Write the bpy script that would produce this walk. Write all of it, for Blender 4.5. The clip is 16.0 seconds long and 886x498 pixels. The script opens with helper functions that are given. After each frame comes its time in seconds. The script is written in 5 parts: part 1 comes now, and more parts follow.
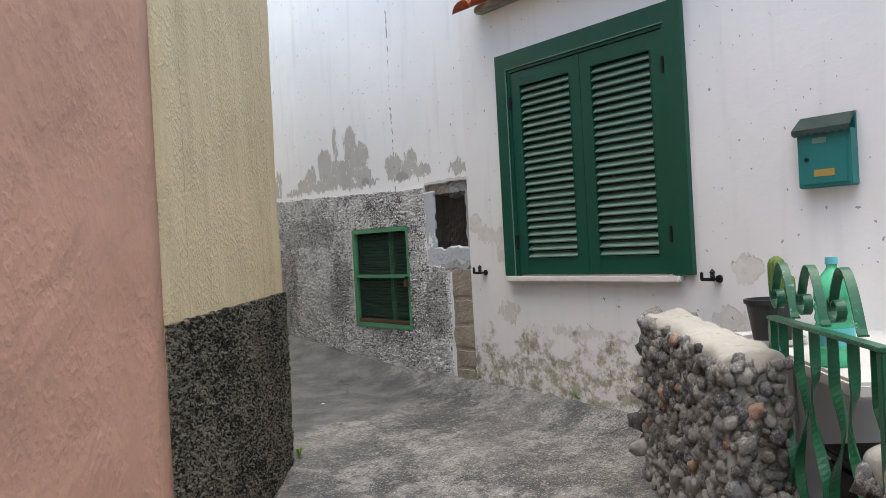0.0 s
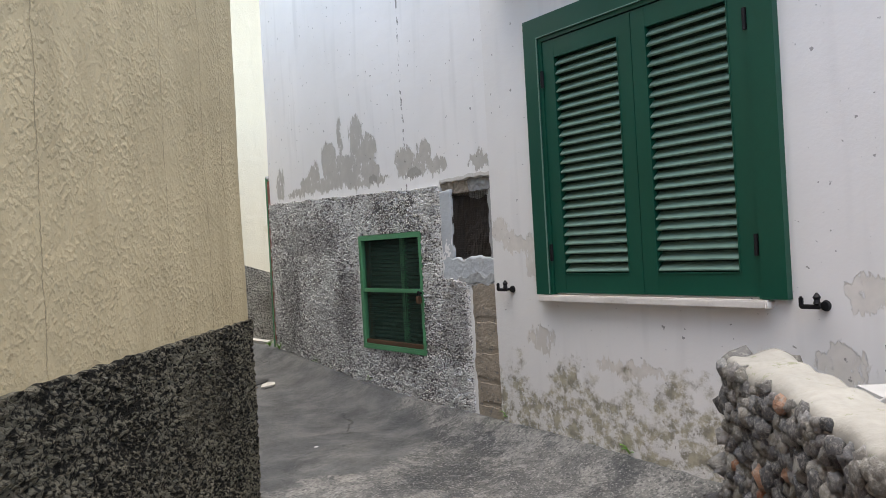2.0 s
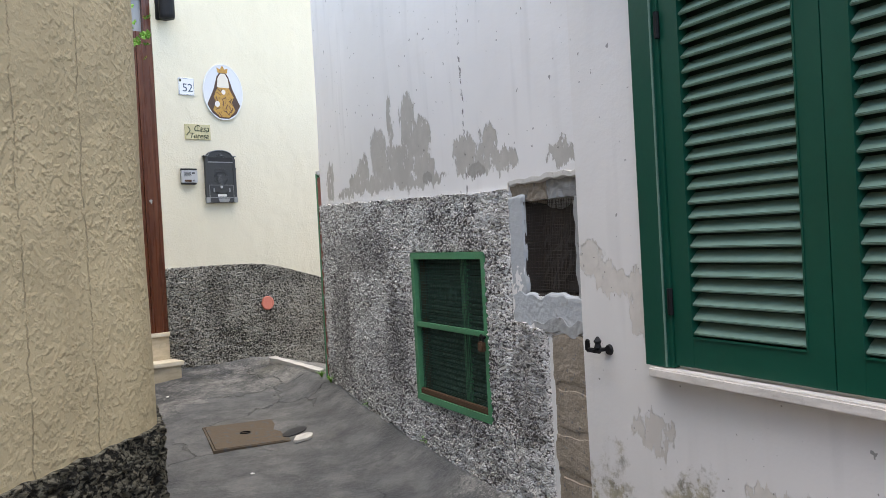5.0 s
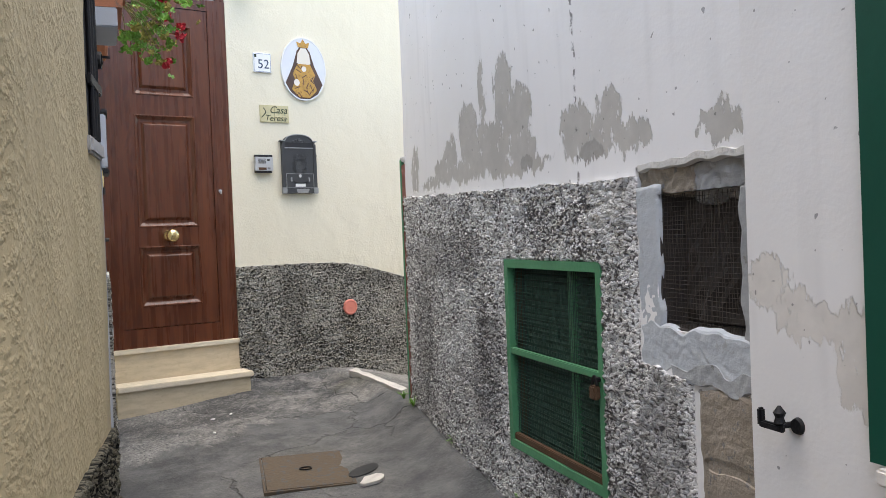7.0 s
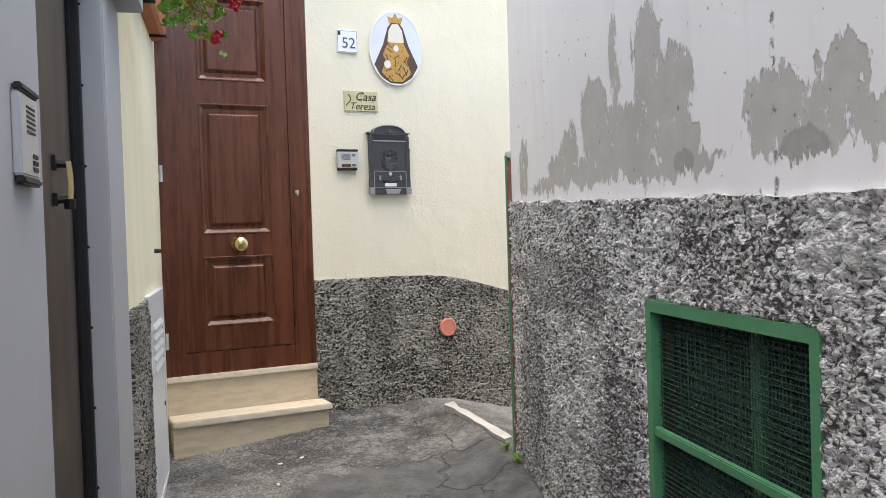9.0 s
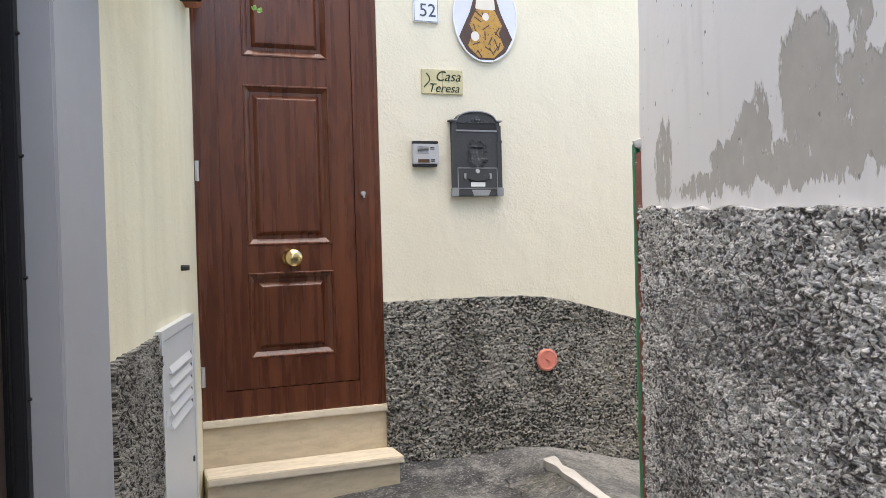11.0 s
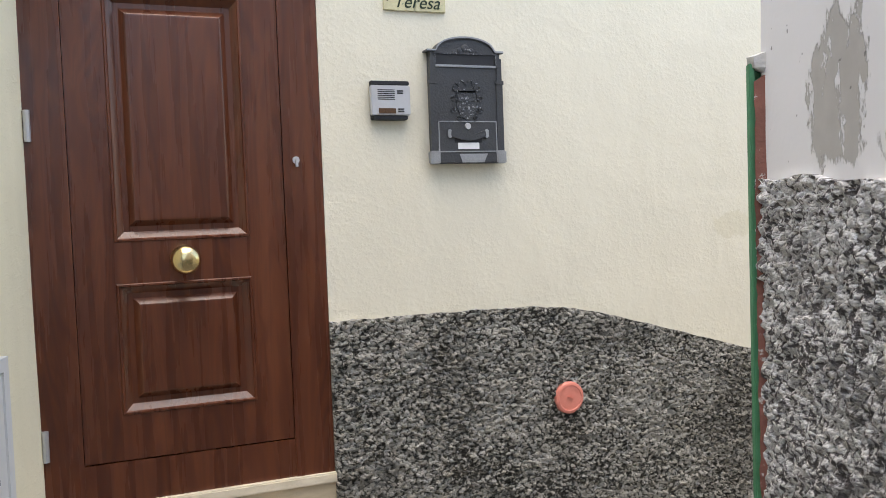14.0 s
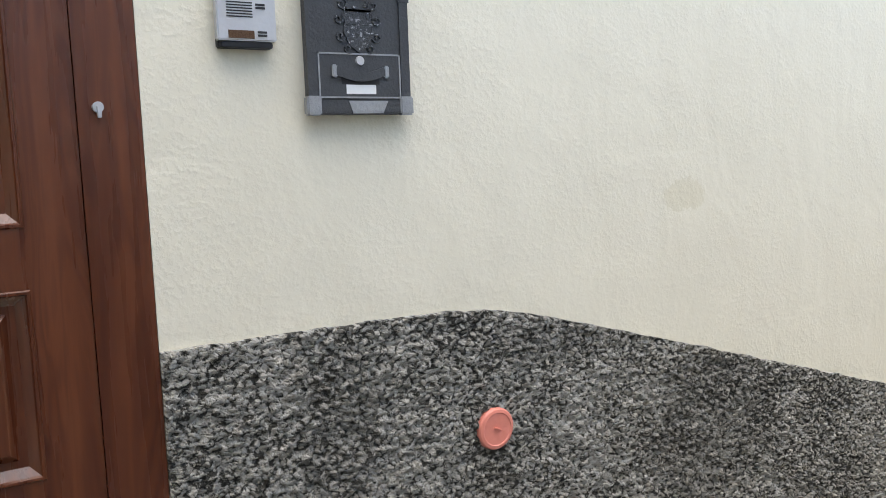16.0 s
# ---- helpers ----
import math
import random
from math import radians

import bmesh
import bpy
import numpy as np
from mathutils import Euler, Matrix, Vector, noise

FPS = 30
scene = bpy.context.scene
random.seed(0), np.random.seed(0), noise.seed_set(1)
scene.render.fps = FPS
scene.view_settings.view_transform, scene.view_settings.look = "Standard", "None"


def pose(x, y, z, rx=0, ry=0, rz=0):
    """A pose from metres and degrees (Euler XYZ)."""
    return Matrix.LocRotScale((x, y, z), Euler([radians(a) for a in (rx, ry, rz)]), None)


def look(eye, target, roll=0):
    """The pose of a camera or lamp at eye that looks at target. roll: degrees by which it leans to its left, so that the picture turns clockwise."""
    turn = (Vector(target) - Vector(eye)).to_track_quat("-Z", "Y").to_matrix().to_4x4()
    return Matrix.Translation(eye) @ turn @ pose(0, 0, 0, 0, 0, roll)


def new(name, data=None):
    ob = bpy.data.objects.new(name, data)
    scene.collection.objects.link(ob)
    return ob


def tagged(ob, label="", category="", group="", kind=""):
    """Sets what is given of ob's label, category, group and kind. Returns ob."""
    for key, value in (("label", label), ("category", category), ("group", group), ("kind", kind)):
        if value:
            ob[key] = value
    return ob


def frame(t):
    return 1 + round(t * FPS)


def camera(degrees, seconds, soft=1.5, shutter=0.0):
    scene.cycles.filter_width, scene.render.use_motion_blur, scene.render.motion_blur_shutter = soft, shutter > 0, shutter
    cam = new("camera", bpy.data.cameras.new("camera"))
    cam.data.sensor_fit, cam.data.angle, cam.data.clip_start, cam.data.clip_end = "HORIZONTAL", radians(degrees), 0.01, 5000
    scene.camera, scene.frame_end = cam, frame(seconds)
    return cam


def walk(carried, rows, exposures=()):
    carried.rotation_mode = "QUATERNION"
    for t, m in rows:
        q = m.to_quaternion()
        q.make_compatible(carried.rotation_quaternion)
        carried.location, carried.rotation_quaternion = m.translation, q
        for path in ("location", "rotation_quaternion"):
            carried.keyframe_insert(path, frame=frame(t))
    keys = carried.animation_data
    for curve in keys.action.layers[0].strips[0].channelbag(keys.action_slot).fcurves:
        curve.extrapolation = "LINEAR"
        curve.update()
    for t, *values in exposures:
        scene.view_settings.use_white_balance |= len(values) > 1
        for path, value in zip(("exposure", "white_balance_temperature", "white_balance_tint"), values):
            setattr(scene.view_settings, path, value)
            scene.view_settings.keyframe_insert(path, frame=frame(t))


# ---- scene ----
cam = camera(55.4, 16.0, 0.7)
METRES, EYE, TILT, LEAN, TURN = 7.6, 1.35, 0.0, 0.0, -52.9
ROWS = [
    (0.0, 0.0, 0.0, 0.0, -0.01, -0.24, 3.08),
    (0.5, 0.003, 0.0363, -0.0004, 0.49, -0.18, 3.09),
    (1.0, 0.0101, 0.0662, 0.0032, 1.07, -0.16, 3.09),
    (1.5, 0.0139, 0.0993, 0.0068, 1.74, -0.11, 3.13),
    (2.0, 0.0138, 0.1296, 0.0061, 2.49, -0.07, 3.17),
    (2.5, 0.0148, 0.1651, 0.0126, 3.63, -0.1, 3.35),
    (3.0, 0.0196, 0.193, 0.0139, 4.82, -0.09, 3.37),
    (3.5, 0.0275, 0.2271, 0.0159, 6.21, -0.24, 3.25),
    (4.0, 0.0307, 0.2557, 0.0209, 7.41, -0.38, 3.24),
    (6.5, 0.0242, 0.4166, 0.034, 16.22, -0.96, 2.52),
    (7.0, 0.0151, 0.4434, 0.0338, 18.14, -0.86, 2.3),
    (7.5, 0.0021, 0.4772, 0.0381, 20.42, -1.03, 2.19),
    (8.0, -0.0064, 0.5034, 0.039, 22.2, -1.09, 2.04),
    (8.5, -0.0149, 0.5411, 0.0408, 24.36, -1.11, 1.9),
    (9.0, -0.024, 0.566, 0.0472, 25.98, -1.09, 1.83),
    (9.5, -0.0398, 0.5941, 0.0472, 27.78, -0.78, 1.69),
    (10.0, -0.0564, 0.6211, 0.0504, 29.28, -0.7, 1.59),
    (12.5, -0.135, 0.756, 0.0591, 33.39, -1.21, 1.61),
    (13.0, -0.1491, 0.7779, 0.0626, 33.0, -1.57, 1.75),
    (13.5, -0.163, 0.805, 0.0602, 32.14, -2.14, 1.92),
    (14.0, -0.1754, 0.8314, 0.0606, 31.06, -2.83, 2.04),
    (14.5, -0.1923, 0.8553, 0.0618, 29.23, -3.64, 2.23),
    (15.0, -0.2108, 0.8763, 0.0601, 26.96, -4.38, 2.45),
    (15.5, -0.2323, 0.8997, 0.0646, 23.73, -5.37, 2.35),
    (16.0, -0.2435, 0.9205, 0.0666, 20.45, -6.41, 2.06),
]

EXPOSURES = [(0.0, 1.70, 7550, 9), (5.0, 1.72, 7250, 9.5), (9.5, 1.80, 7550, 11.5), (13.0, 1.74, 7550, 12), (16.0, 1.70, 6950, 9.5)]
walk(cam, [(t, pose(0, 0, EYE, TILT, LEAN, TURN) @ pose(METRES * x, METRES * y, METRES * z, 90 + pitch, roll, yaw)) for t, x, y, z, yaw, pitch, roll in ROWS], EXPOSURES)

# ---- light ----
SUN_ELEVATION, SUN_ROTATION = radians(81), radians(200)
world = bpy.data.worlds.new("world")
scene.world = world
world.use_nodes = True
sky = world.node_tree.nodes.new("ShaderNodeTexSky")
sky.sky_type, sky.sun_disc = "NISHITA", False
sky.sun_elevation, sky.sun_rotation = SUN_ELEVATION, SUN_ROTATION
sky.air_density, sky.dust_density, sky.ozone_density = 1.0, 1.5, 1.0
world.node_tree.links.new(sky.outputs[0], world.node_tree.nodes["Background"].inputs[0])
world.node_tree.nodes["Background"].inputs[1].default_value = 0.15
sun_data = bpy.data.lights.new("sun", "SUN")
sun_data.energy, sun_data.angle, sun_data.color = 1.1, radians(70), (1.0, 0.98, 0.95)
sun = new("sun", sun_data)
sun.matrix_world = look((0, 0, 30), (1.5, 4.0, 0.0))

# ---- materials ----


class Mat:
    """A node material with a principled shader and short ways to add nodes."""

    def __init__(self, name, rough=0.8, metal=0.0, spec=0.4):
        self.m = bpy.data.materials.new(name)
        self.m.use_nodes = True
        self.t = self.m.node_tree
        self.b = self.t.nodes["Principled BSDF"]
        self.b.inputs["Roughness"].default_value = rough
        self.b.inputs["Metallic"].default_value = metal
        self.b.inputs["Specular IOR Level"].default_value = spec

    def put(self, socket, value):
        if isinstance(value, bpy.types.NodeSocket):
            self.t.links.new(value, socket)
        elif isinstance(value, (tuple, list)) and len(value) == 3 and socket.type == "RGBA":
            socket.default_value = (*value, 1)
        else:
            socket.default_value = value

    def n(self, kind, out=0, props=None, **ins):
        nd = self.t.nodes.new("ShaderNode" + kind)
        for k, v in (props or {}).items():
            exec_set(nd, k, v)
        for k, v in ins.items():
            self.put(nd.inputs[int(k[1:])] if k[0] == "i" and k[1:].isdigit() else nd.inputs[k], v)
        return nd.outputs[out]

    def uv(self):
        return self.n("TexCoord", 2)

    def obj(self):
        return self.n("TexCoord", 3)

    def pos(self):
        return self.n("NewGeometry", 0)

    def scaled(self, v, s):
        s = s if isinstance(s, (tuple, list)) else (s, s, s)
        return self.n("VectorMath", 0, {"operation": "MULTIPLY"}, i0=v, i1=s)

    def noise(self, v, scale, detail=4, rough=0.55, out=0, dist=0.0):
        return self.n("TexNoise", out, None, Vector=v, Scale=scale, Detail=detail, Roughness=rough, Distortion=dist)

    def voro(self, v, scale, feature="F1", out=0):
        return self.n("TexVoronoi", out, {"feature": feature}, Vector=v, Scale=scale)

    def math(self, op, a, b=0.0):
        return self.n("Math", 0, {"operation": op}, i0=a, i1=b)

    def step(self, v, lo, hi, a=0.0, b=1.0):
        return self.n("MapRange", 0, None, i0=v, i1=lo, i2=hi, i3=a, i4=b)

    def mix(self, f, a, b):
        nd = self.t.nodes.new("ShaderNodeMix")
        nd.data_type = "RGBA"
        self.put(nd.inputs[0], f), self.put(nd.inputs[6], a), self.put(nd.inputs[7], b)
        return nd.outputs[2]

    def ramp(self, v, stops):
        nd = self.t.nodes.new("ShaderNodeValToRGB")
        e = nd.color_ramp.elements
        while len(e) < len(stops):
            e.new(0.5)
        for el, (p, c) in zip(e, stops):
            el.position, el.color = p, (*c, 1)
        self.put(nd.inputs[0], v)
        return nd.outputs[0]

    def bump(self, h, strength=0.5, dist=0.01, normal=None):
        nd = self.t.nodes.new("ShaderNodeBump")
        nd.inputs["Strength"].default_value, nd.inputs["Distance"].default_value = strength, dist
        self.put(nd.inputs["Height"], h)
        if normal:
            self.put(nd.inputs["Normal"], normal)
        return nd.outputs[0]

    def done(self, color, normal=None, rough=None):
        self.put(self.b.inputs["Base Color"], color)
        if normal:
            self.put(self.b.inputs["Normal"], normal)
        if rough is not None:
            self.put(self.b.inputs["Roughness"], rough)
        return self.m


def exec_set(nd, key, value):
    if key == "operation":
        nd.operation = value
    elif key == "feature":
        nd.feature = value


def plain(name, c, rough=0.5, metal=0.0, scale=20.0, vary=0.25, bump=0.15, worn=None, worn_at=0.62):
    """Paint, metal, plastic or stone with fine mottling, some relief and, where worn is a colour, chipped spots."""
    a = Mat(name, rough, metal)
    v = a.obj()
    big, fine = a.noise(v, scale * 0.3, 3), a.noise(v, scale * 4, 5)
    dark = tuple(x * (1 - vary) for x in c)
    light = tuple(min(1, x * (1 + vary)) for x in c)
    col = a.mix(big, dark, light)
    col = a.mix(a.step(fine, 0.35, 0.75, 0, 0.35), col, dark)
    if worn:
        col = a.mix(a.step(a.noise(v, scale * 1.6, 6, 0.7), worn_at, worn_at + 0.04), col, worn)
    return a.done(col, a.bump(fine, bump, 0.004), a.step(big, 0.2, 0.8, rough * 0.8, min(1, rough * 1.2)))


def blob_mask(a, uv, blobs, scale, amount):
    """1 inside any of the ragged ellipses (u, z, ru, rz)."""
    d1 = a.n("VectorMath", 0, {"operation": "SUBTRACT"}, i0=a.noise(a.scaled(uv, (1.7, 0.6, 1)), scale, 7, 0.68, 1), i1=(0.5, 0.5, 0.5))
    p = a.n("VectorMath", 0, {"operation": "ADD"}, i0=uv, i1=a.scaled(d1, amount))
    out = None
    for u, z, ru, rz in blobs:
        q = a.scaled(a.n("VectorMath", 0, {"operation": "SUBTRACT"}, i0=p, i1=(u, z, 0)), (1 / ru, 1 / rz, 0))
        ln = a.n("VectorMath", 1, {"operation": "LENGTH"}, i0=q)
        out = ln if out is None else a.math("MINIMUM", out, ln)
    return a.step(out, 1.04, 0.96)


def hairlines(a, uv, runs, width):
    """Thin upright cracks at the given runs of a wall."""
    wob = a.math("MULTIPLY", a.math("SUBTRACT", a.noise(a.scaled(uv, (0.0, 1.0, 1.0)), 9, 5, 0.7), 0.5), 0.05)
    u = a.math("ADD", a.n("SeparateXYZ", 0, None, i0=uv), wob)
    out = None
    for r in runs:
        d = a.math("ABSOLUTE", a.math("SUBTRACT", u, r))
        out = d if out is None else a.math("MINIMUM", out, d)
    return a.math("MULTIPLY", a.step(out, width, width * 0.4), a.step(a.noise(uv, 14, 4, 0.7), 0.42, 0.52, 0.15, 1.0))


def stucco(name, c, dark, relief=0.35, scale=55.0, streak=0.35, cracks=(), pebbly=False, bulge=0.35, damp=()):
    """Painted render: trowelled bumps, long vertical stains and blotches."""
    a = Mat(name, 0.85, 0, 0.25)
    uv = a.uv()
    streaks = a.noise(a.scaled(uv, (3.2, 0.35, 1)), 2.2, 2, 0.5)
    blot = a.noise(uv, 1.3, 5, 0.6)
    turned = a.n("VectorRotate", 0, None, Vector=uv, Axis=(0.62, 0.47, 0.3), Angle=0.8)
    fine = a.noise(turned, 160, 4)
    worm = a.noise(a.scaled(uv, (0.62, 1.4, 1)), scale, 4, 0.55, dist=0.7)
    col = a.mix(a.step(streaks, 0.4, 0.75, 0, streak), c, dark)
    col = a.mix(a.step(blot, 0.5, 0.75, 0, streak * 0.8), col, dark)
    col = a.mix(a.step(fine, 0.55, 0.8, 0, 0.18), col, tuple(x * 0.6 for x in dark))
    if damp:
        col = a.mix(a.math("MULTIPLY", blob_mask(a, uv, damp, 9.0, 0.12), 0.22), col, (dark[0] * 0.75, dark[1] * 0.7, dark[2] * 0.5))
    grains = a.step(worm, 0.55, 0.72, 0, 1)
    if pebbly:
        grains = a.math("MULTIPLY", a.step(a.noise(turned, scale, 3, 0.5), 0.44, 0.72, 0, 1), a.step(a.noise(uv, 3.2, 4, 0.6), 0.38, 0.6, 0.25, 1))
    height = a.math("ADD", grains, a.math("MULTIPLY", fine, 0.15 if pebbly else 0.35))
    if cracks:
        line = hairlines(a, uv, cracks, 0.0032)
        col = a.mix(a.math("MULTIPLY", line, 0.5), col, tuple(x * 0.35 for x in dark))
        height = a.math("SUBTRACT", height, line)
    nrm = a.bump(height, relief, 0.012, a.bump(a.noise(a.scaled(uv, (1.0, 0.8, 1)), 5, 3, 0.5, dist=0.4), bulge, 0.03))
    return a.done(col, nrm)


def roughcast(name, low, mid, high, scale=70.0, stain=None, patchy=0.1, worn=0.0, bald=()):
    """Coarse thrown render: hollows darkened in the colour as if shaded, pale grain tips, broad stains; worn: how much
    of it has lost its lime wash.
    """
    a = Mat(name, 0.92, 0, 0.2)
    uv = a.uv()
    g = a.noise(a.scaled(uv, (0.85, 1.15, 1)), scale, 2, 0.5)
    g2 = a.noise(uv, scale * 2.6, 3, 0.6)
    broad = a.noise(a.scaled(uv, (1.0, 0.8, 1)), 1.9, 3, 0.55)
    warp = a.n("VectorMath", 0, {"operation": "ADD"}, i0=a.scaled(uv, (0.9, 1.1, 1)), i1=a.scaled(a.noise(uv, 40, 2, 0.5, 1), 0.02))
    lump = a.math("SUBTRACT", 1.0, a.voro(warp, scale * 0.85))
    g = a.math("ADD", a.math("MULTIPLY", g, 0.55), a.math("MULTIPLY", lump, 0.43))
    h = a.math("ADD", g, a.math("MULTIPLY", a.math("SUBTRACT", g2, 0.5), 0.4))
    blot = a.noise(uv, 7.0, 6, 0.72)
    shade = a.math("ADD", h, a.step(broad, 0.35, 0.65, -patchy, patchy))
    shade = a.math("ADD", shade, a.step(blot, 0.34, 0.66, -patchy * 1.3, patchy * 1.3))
    # Colour follows the bump height, so the hollows' shade is painted in.
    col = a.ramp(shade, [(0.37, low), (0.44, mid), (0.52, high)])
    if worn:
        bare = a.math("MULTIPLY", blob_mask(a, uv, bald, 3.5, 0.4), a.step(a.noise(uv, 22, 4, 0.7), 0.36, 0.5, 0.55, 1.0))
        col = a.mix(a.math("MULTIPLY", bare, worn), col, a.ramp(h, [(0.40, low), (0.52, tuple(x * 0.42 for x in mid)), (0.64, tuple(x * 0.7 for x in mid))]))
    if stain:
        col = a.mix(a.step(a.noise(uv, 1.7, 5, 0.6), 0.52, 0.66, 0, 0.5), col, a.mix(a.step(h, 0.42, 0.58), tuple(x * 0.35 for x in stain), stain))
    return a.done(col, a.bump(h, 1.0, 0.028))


def weathered_white(name, blobs, white, grey, under, low_z, base_col, cracks=(9.0,), warp=0.17, spots=()):
    """White lime paint that has scaled off in ragged patches, blotched and dirty near the ground."""
    a = Mat(name, 0.85, 0, 0.25)
    uv = a.uv()
    mask = blob_mask(a, uv, blobs, 13.0, warp)
    flecks = a.step(a.noise(uv, 26, 6, 0.7), 0.72, 0.74)
    keep = a.step(a.noise(a.scaled(uv, (1.5, 0.6, 1)), 12, 6, 0.7), 0.60, 0.63)
    mask = a.math("MULTIPLY", mask, a.math("SUBTRACT", 1.0, keep))
    mask = a.math("MAXIMUM", mask, a.math("MULTIPLY", flecks, 0.6))
    blot = a.noise(uv, 1.1, 4, 0.6)
    col = a.mix(a.step(blot, 0.35, 0.7), white, grey)
    drip = a.noise(a.scaled(uv, (5, 0.5, 1)), 2, 2, 0.5)
    col = a.mix(a.step(drip, 0.55, 0.8, 0, 0.3), col, tuple(x * 0.7 for x in grey))
    raw = a.mix(a.noise(uv, 18, 5), tuple(x * 0.72 for x in under), under)
    raw = a.mix(a.step(a.noise(uv, 3.5, 3), 0.5, 0.6), raw, tuple(x * 0.8 for x in under))
    if spots:
        raw = a.mix(a.math("MULTIPLY", blob_mask(a, uv, spots, 14.0, 0.06), 0.7), raw, a.mix(a.noise(uv, 40, 5, 0.7), tuple(x * 0.3 for x in under), tuple(x * 0.75 for x in under)))
    col = a.mix(mask, col, raw)
    speck = a.step(a.noise(uv, 30, 2, 0.5), 0.705, 0.73, 0, 0.7)
    speck = a.math("MAXIMUM", speck, a.math("MULTIPLY", hairlines(a, uv, cracks, 0.012), a.step(a.noise(uv, 30, 3), 0.5, 0.56, 0, 0.9)))
    col = a.mix(speck, col, (0.16, 0.155, 0.15))
    z = a.n("SeparateXYZ", 1, None, i0=uv)
    wet = a.math("ADD", z, a.math("MULTIPLY", a.math("SUBTRACT", a.noise(uv, 4.5, 6, 0.65), 0.5), 1.1))
    dirty = a.math("MULTIPLY", a.step(wet, low_z, low_z - 0.1), a.step(a.noise(uv, 13, 7, 0.75), 0.44, 0.54, 0.1, 0.85))
    col = a.mix(dirty, col, a.mix(a.step(a.noise(uv, 16, 4), 0.42, 0.6), base_col, tuple(x * 0.45 for x in base_col)))
    lump = a.noise(uv, 6, 4)
    edge = a.math("SUBTRACT", a.math("MULTIPLY", lump, 0.35), a.math("MULTIPLY", mask, 0.4))
    edge = a.math("SUBTRACT", edge, a.math("MULTIPLY", dirty, 0.15))
    nrm = a.bump(a.noise(uv, 90, 4), 0.12, 0.004, a.bump(edge, 0.7, 0.012))
    return a.done(col, nrm)


def wood(name, c1, c2, c3):
    """Glossy veneer with flame figure: growth rings cut lengthwise, drawn out along z, and fine pores."""
    a = Mat(name, 0.27, 0, 0.55)
    v = a.obj()
    shift = a.n("VectorMath", 0, {"operation": "ADD"}, i0=v, i1=a.scaled(a.n("CombineXYZ", 0, None, i0=a.n("ObjectInfo", 5)), 3.0))
    field = a.noise(a.scaled(shift, (4.6, 4.6, 0.62)), 1.6, 3, 0.5, dist=0.5)
    ring = a.math("SINE", a.math("MULTIPLY", field, 64.0))
    grain = a.noise(a.scaled(shift, (12, 12, 0.6)), 2.0, 4, 0.55)
    fine = a.noise(a.scaled(shift, (170, 170, 5)), 2.0, 3)
    tone = a.math("ADD", grain, a.math("MULTIPLY", ring, 0.10))
    col = a.ramp(tone, [(0.30, c1), (0.5, c2), (0.72, c3)])
    line = a.math("MULTIPLY", a.step(ring, 0.62, 0.97), a.step(a.noise(a.scaled(shift, (9, 9, 0.8)), 2.0, 3), 0.42, 0.62))
    col = a.mix(a.math("MULTIPLY", line, 0.38), col, tuple(x * 0.5 for x in c1))
    col = a.mix(a.step(fine, 0.55, 0.75, 0, 0.18), col, c1)
    return a.done(col, a.bump(fine, 0.05, 0.002), a.step(grain, 0.3, 0.7, 0.22, 0.34))


def concrete_ground():
    a = Mat("worn_concrete", 0.75, 0, 0.35)
    v = a.pos()
    big = a.noise(v, 0.9, 5, 0.62)
    mid = a.noise(v, 5.0, 6, 0.68)
    fine = a.noise(v, 70, 4, 0.7)
    col = a.ramp(big, [(0.39, (0.045, 0.047, 0.05)), (0.5, (0.15, 0.148, 0.142)), (0.6, (0.30, 0.292, 0.268))])
    col = a.mix(a.step(mid, 0.48, 0.58, 0, 0.6), col, (0.30, 0.293, 0.275))
    col = a.mix(a.step(a.noise(v, 2.3, 6, 0.7), 0.55, 0.64, 0, 0.6), col, (0.045, 0.047, 0.05))
    col = a.mix(a.step(a.noise(v, 1.9, 4), 0.6, 0.7, 0, 0.35), col, (0.17, 0.17, 0.11))
    col = a.mix(a.step(fine, 0.5, 0.6, 0, 0.75), col, (0.025, 0.031, 0.033))
    col = a.mix(a.step(a.noise(v, 95, 2), 0.57, 0.64, 0, 0.5), col, (0.44, 0.43, 0.41))
    col = a.mix(a.step(a.noise(v, 28, 5, 0.75), 0.5, 0.6, 0, 0.45), col, (0.06, 0.062, 0.065))
    col = a.mix(a.step(a.noise(v, 17, 5, 0.75), 0.55, 0.63, 0, 0.4), col, (0.33, 0.325, 0.31))
    tar = blob_mask(a, v, [(4.3, 5.3, 1.1, 1.3), (4.9, 6.1, 0.7, 0.6), (3.9, 4.1, 0.7, 0.7)], 3.5, 0.7)
    tar = a.math("MULTIPLY", tar, a.step(a.noise(v, 6.0, 6, 0.7), 0.35, 0.62, 0.9, 0.68))
    col = a.mix(tar, col, a.mix(a.step(mid, 0.36, 0.62), a.mix(fine, (0.025, 0.028, 0.031), (0.065, 0.07, 0.075)), a.mix(fine, (0.05, 0.053, 0.056), (0.17, 0.172, 0.172))))
    warp = a.n("VectorMath", 0, {"operation": "ADD"}, i0=v, i1=a.scaled(a.noise(v, 3, 4, 0.6, 1), 0.35))
    crack = a.step(a.voro(warp, 0.9, "DISTANCE_TO_EDGE"), 0.0, 0.007, 1, 0)
    crack = a.math("MULTIPLY", crack, a.step(a.noise(v, 0.8, 2), 0.5, 0.56))
    col = a.mix(a.math("MULTIPLY", crack, 0.35), col, (0.04, 0.04, 0.04))
    h = a.math("ADD", a.math("MULTIPLY", mid, 1.2), a.math("MULTIPLY", fine, 0.35))
    h = a.math("SUBTRACT", h, a.math("MULTIPLY", crack, 1.0))
    return a.done(col, a.bump(h, 0.8, 0.016), a.step(big, 0.35, 0.65, 0.45, 0.8))


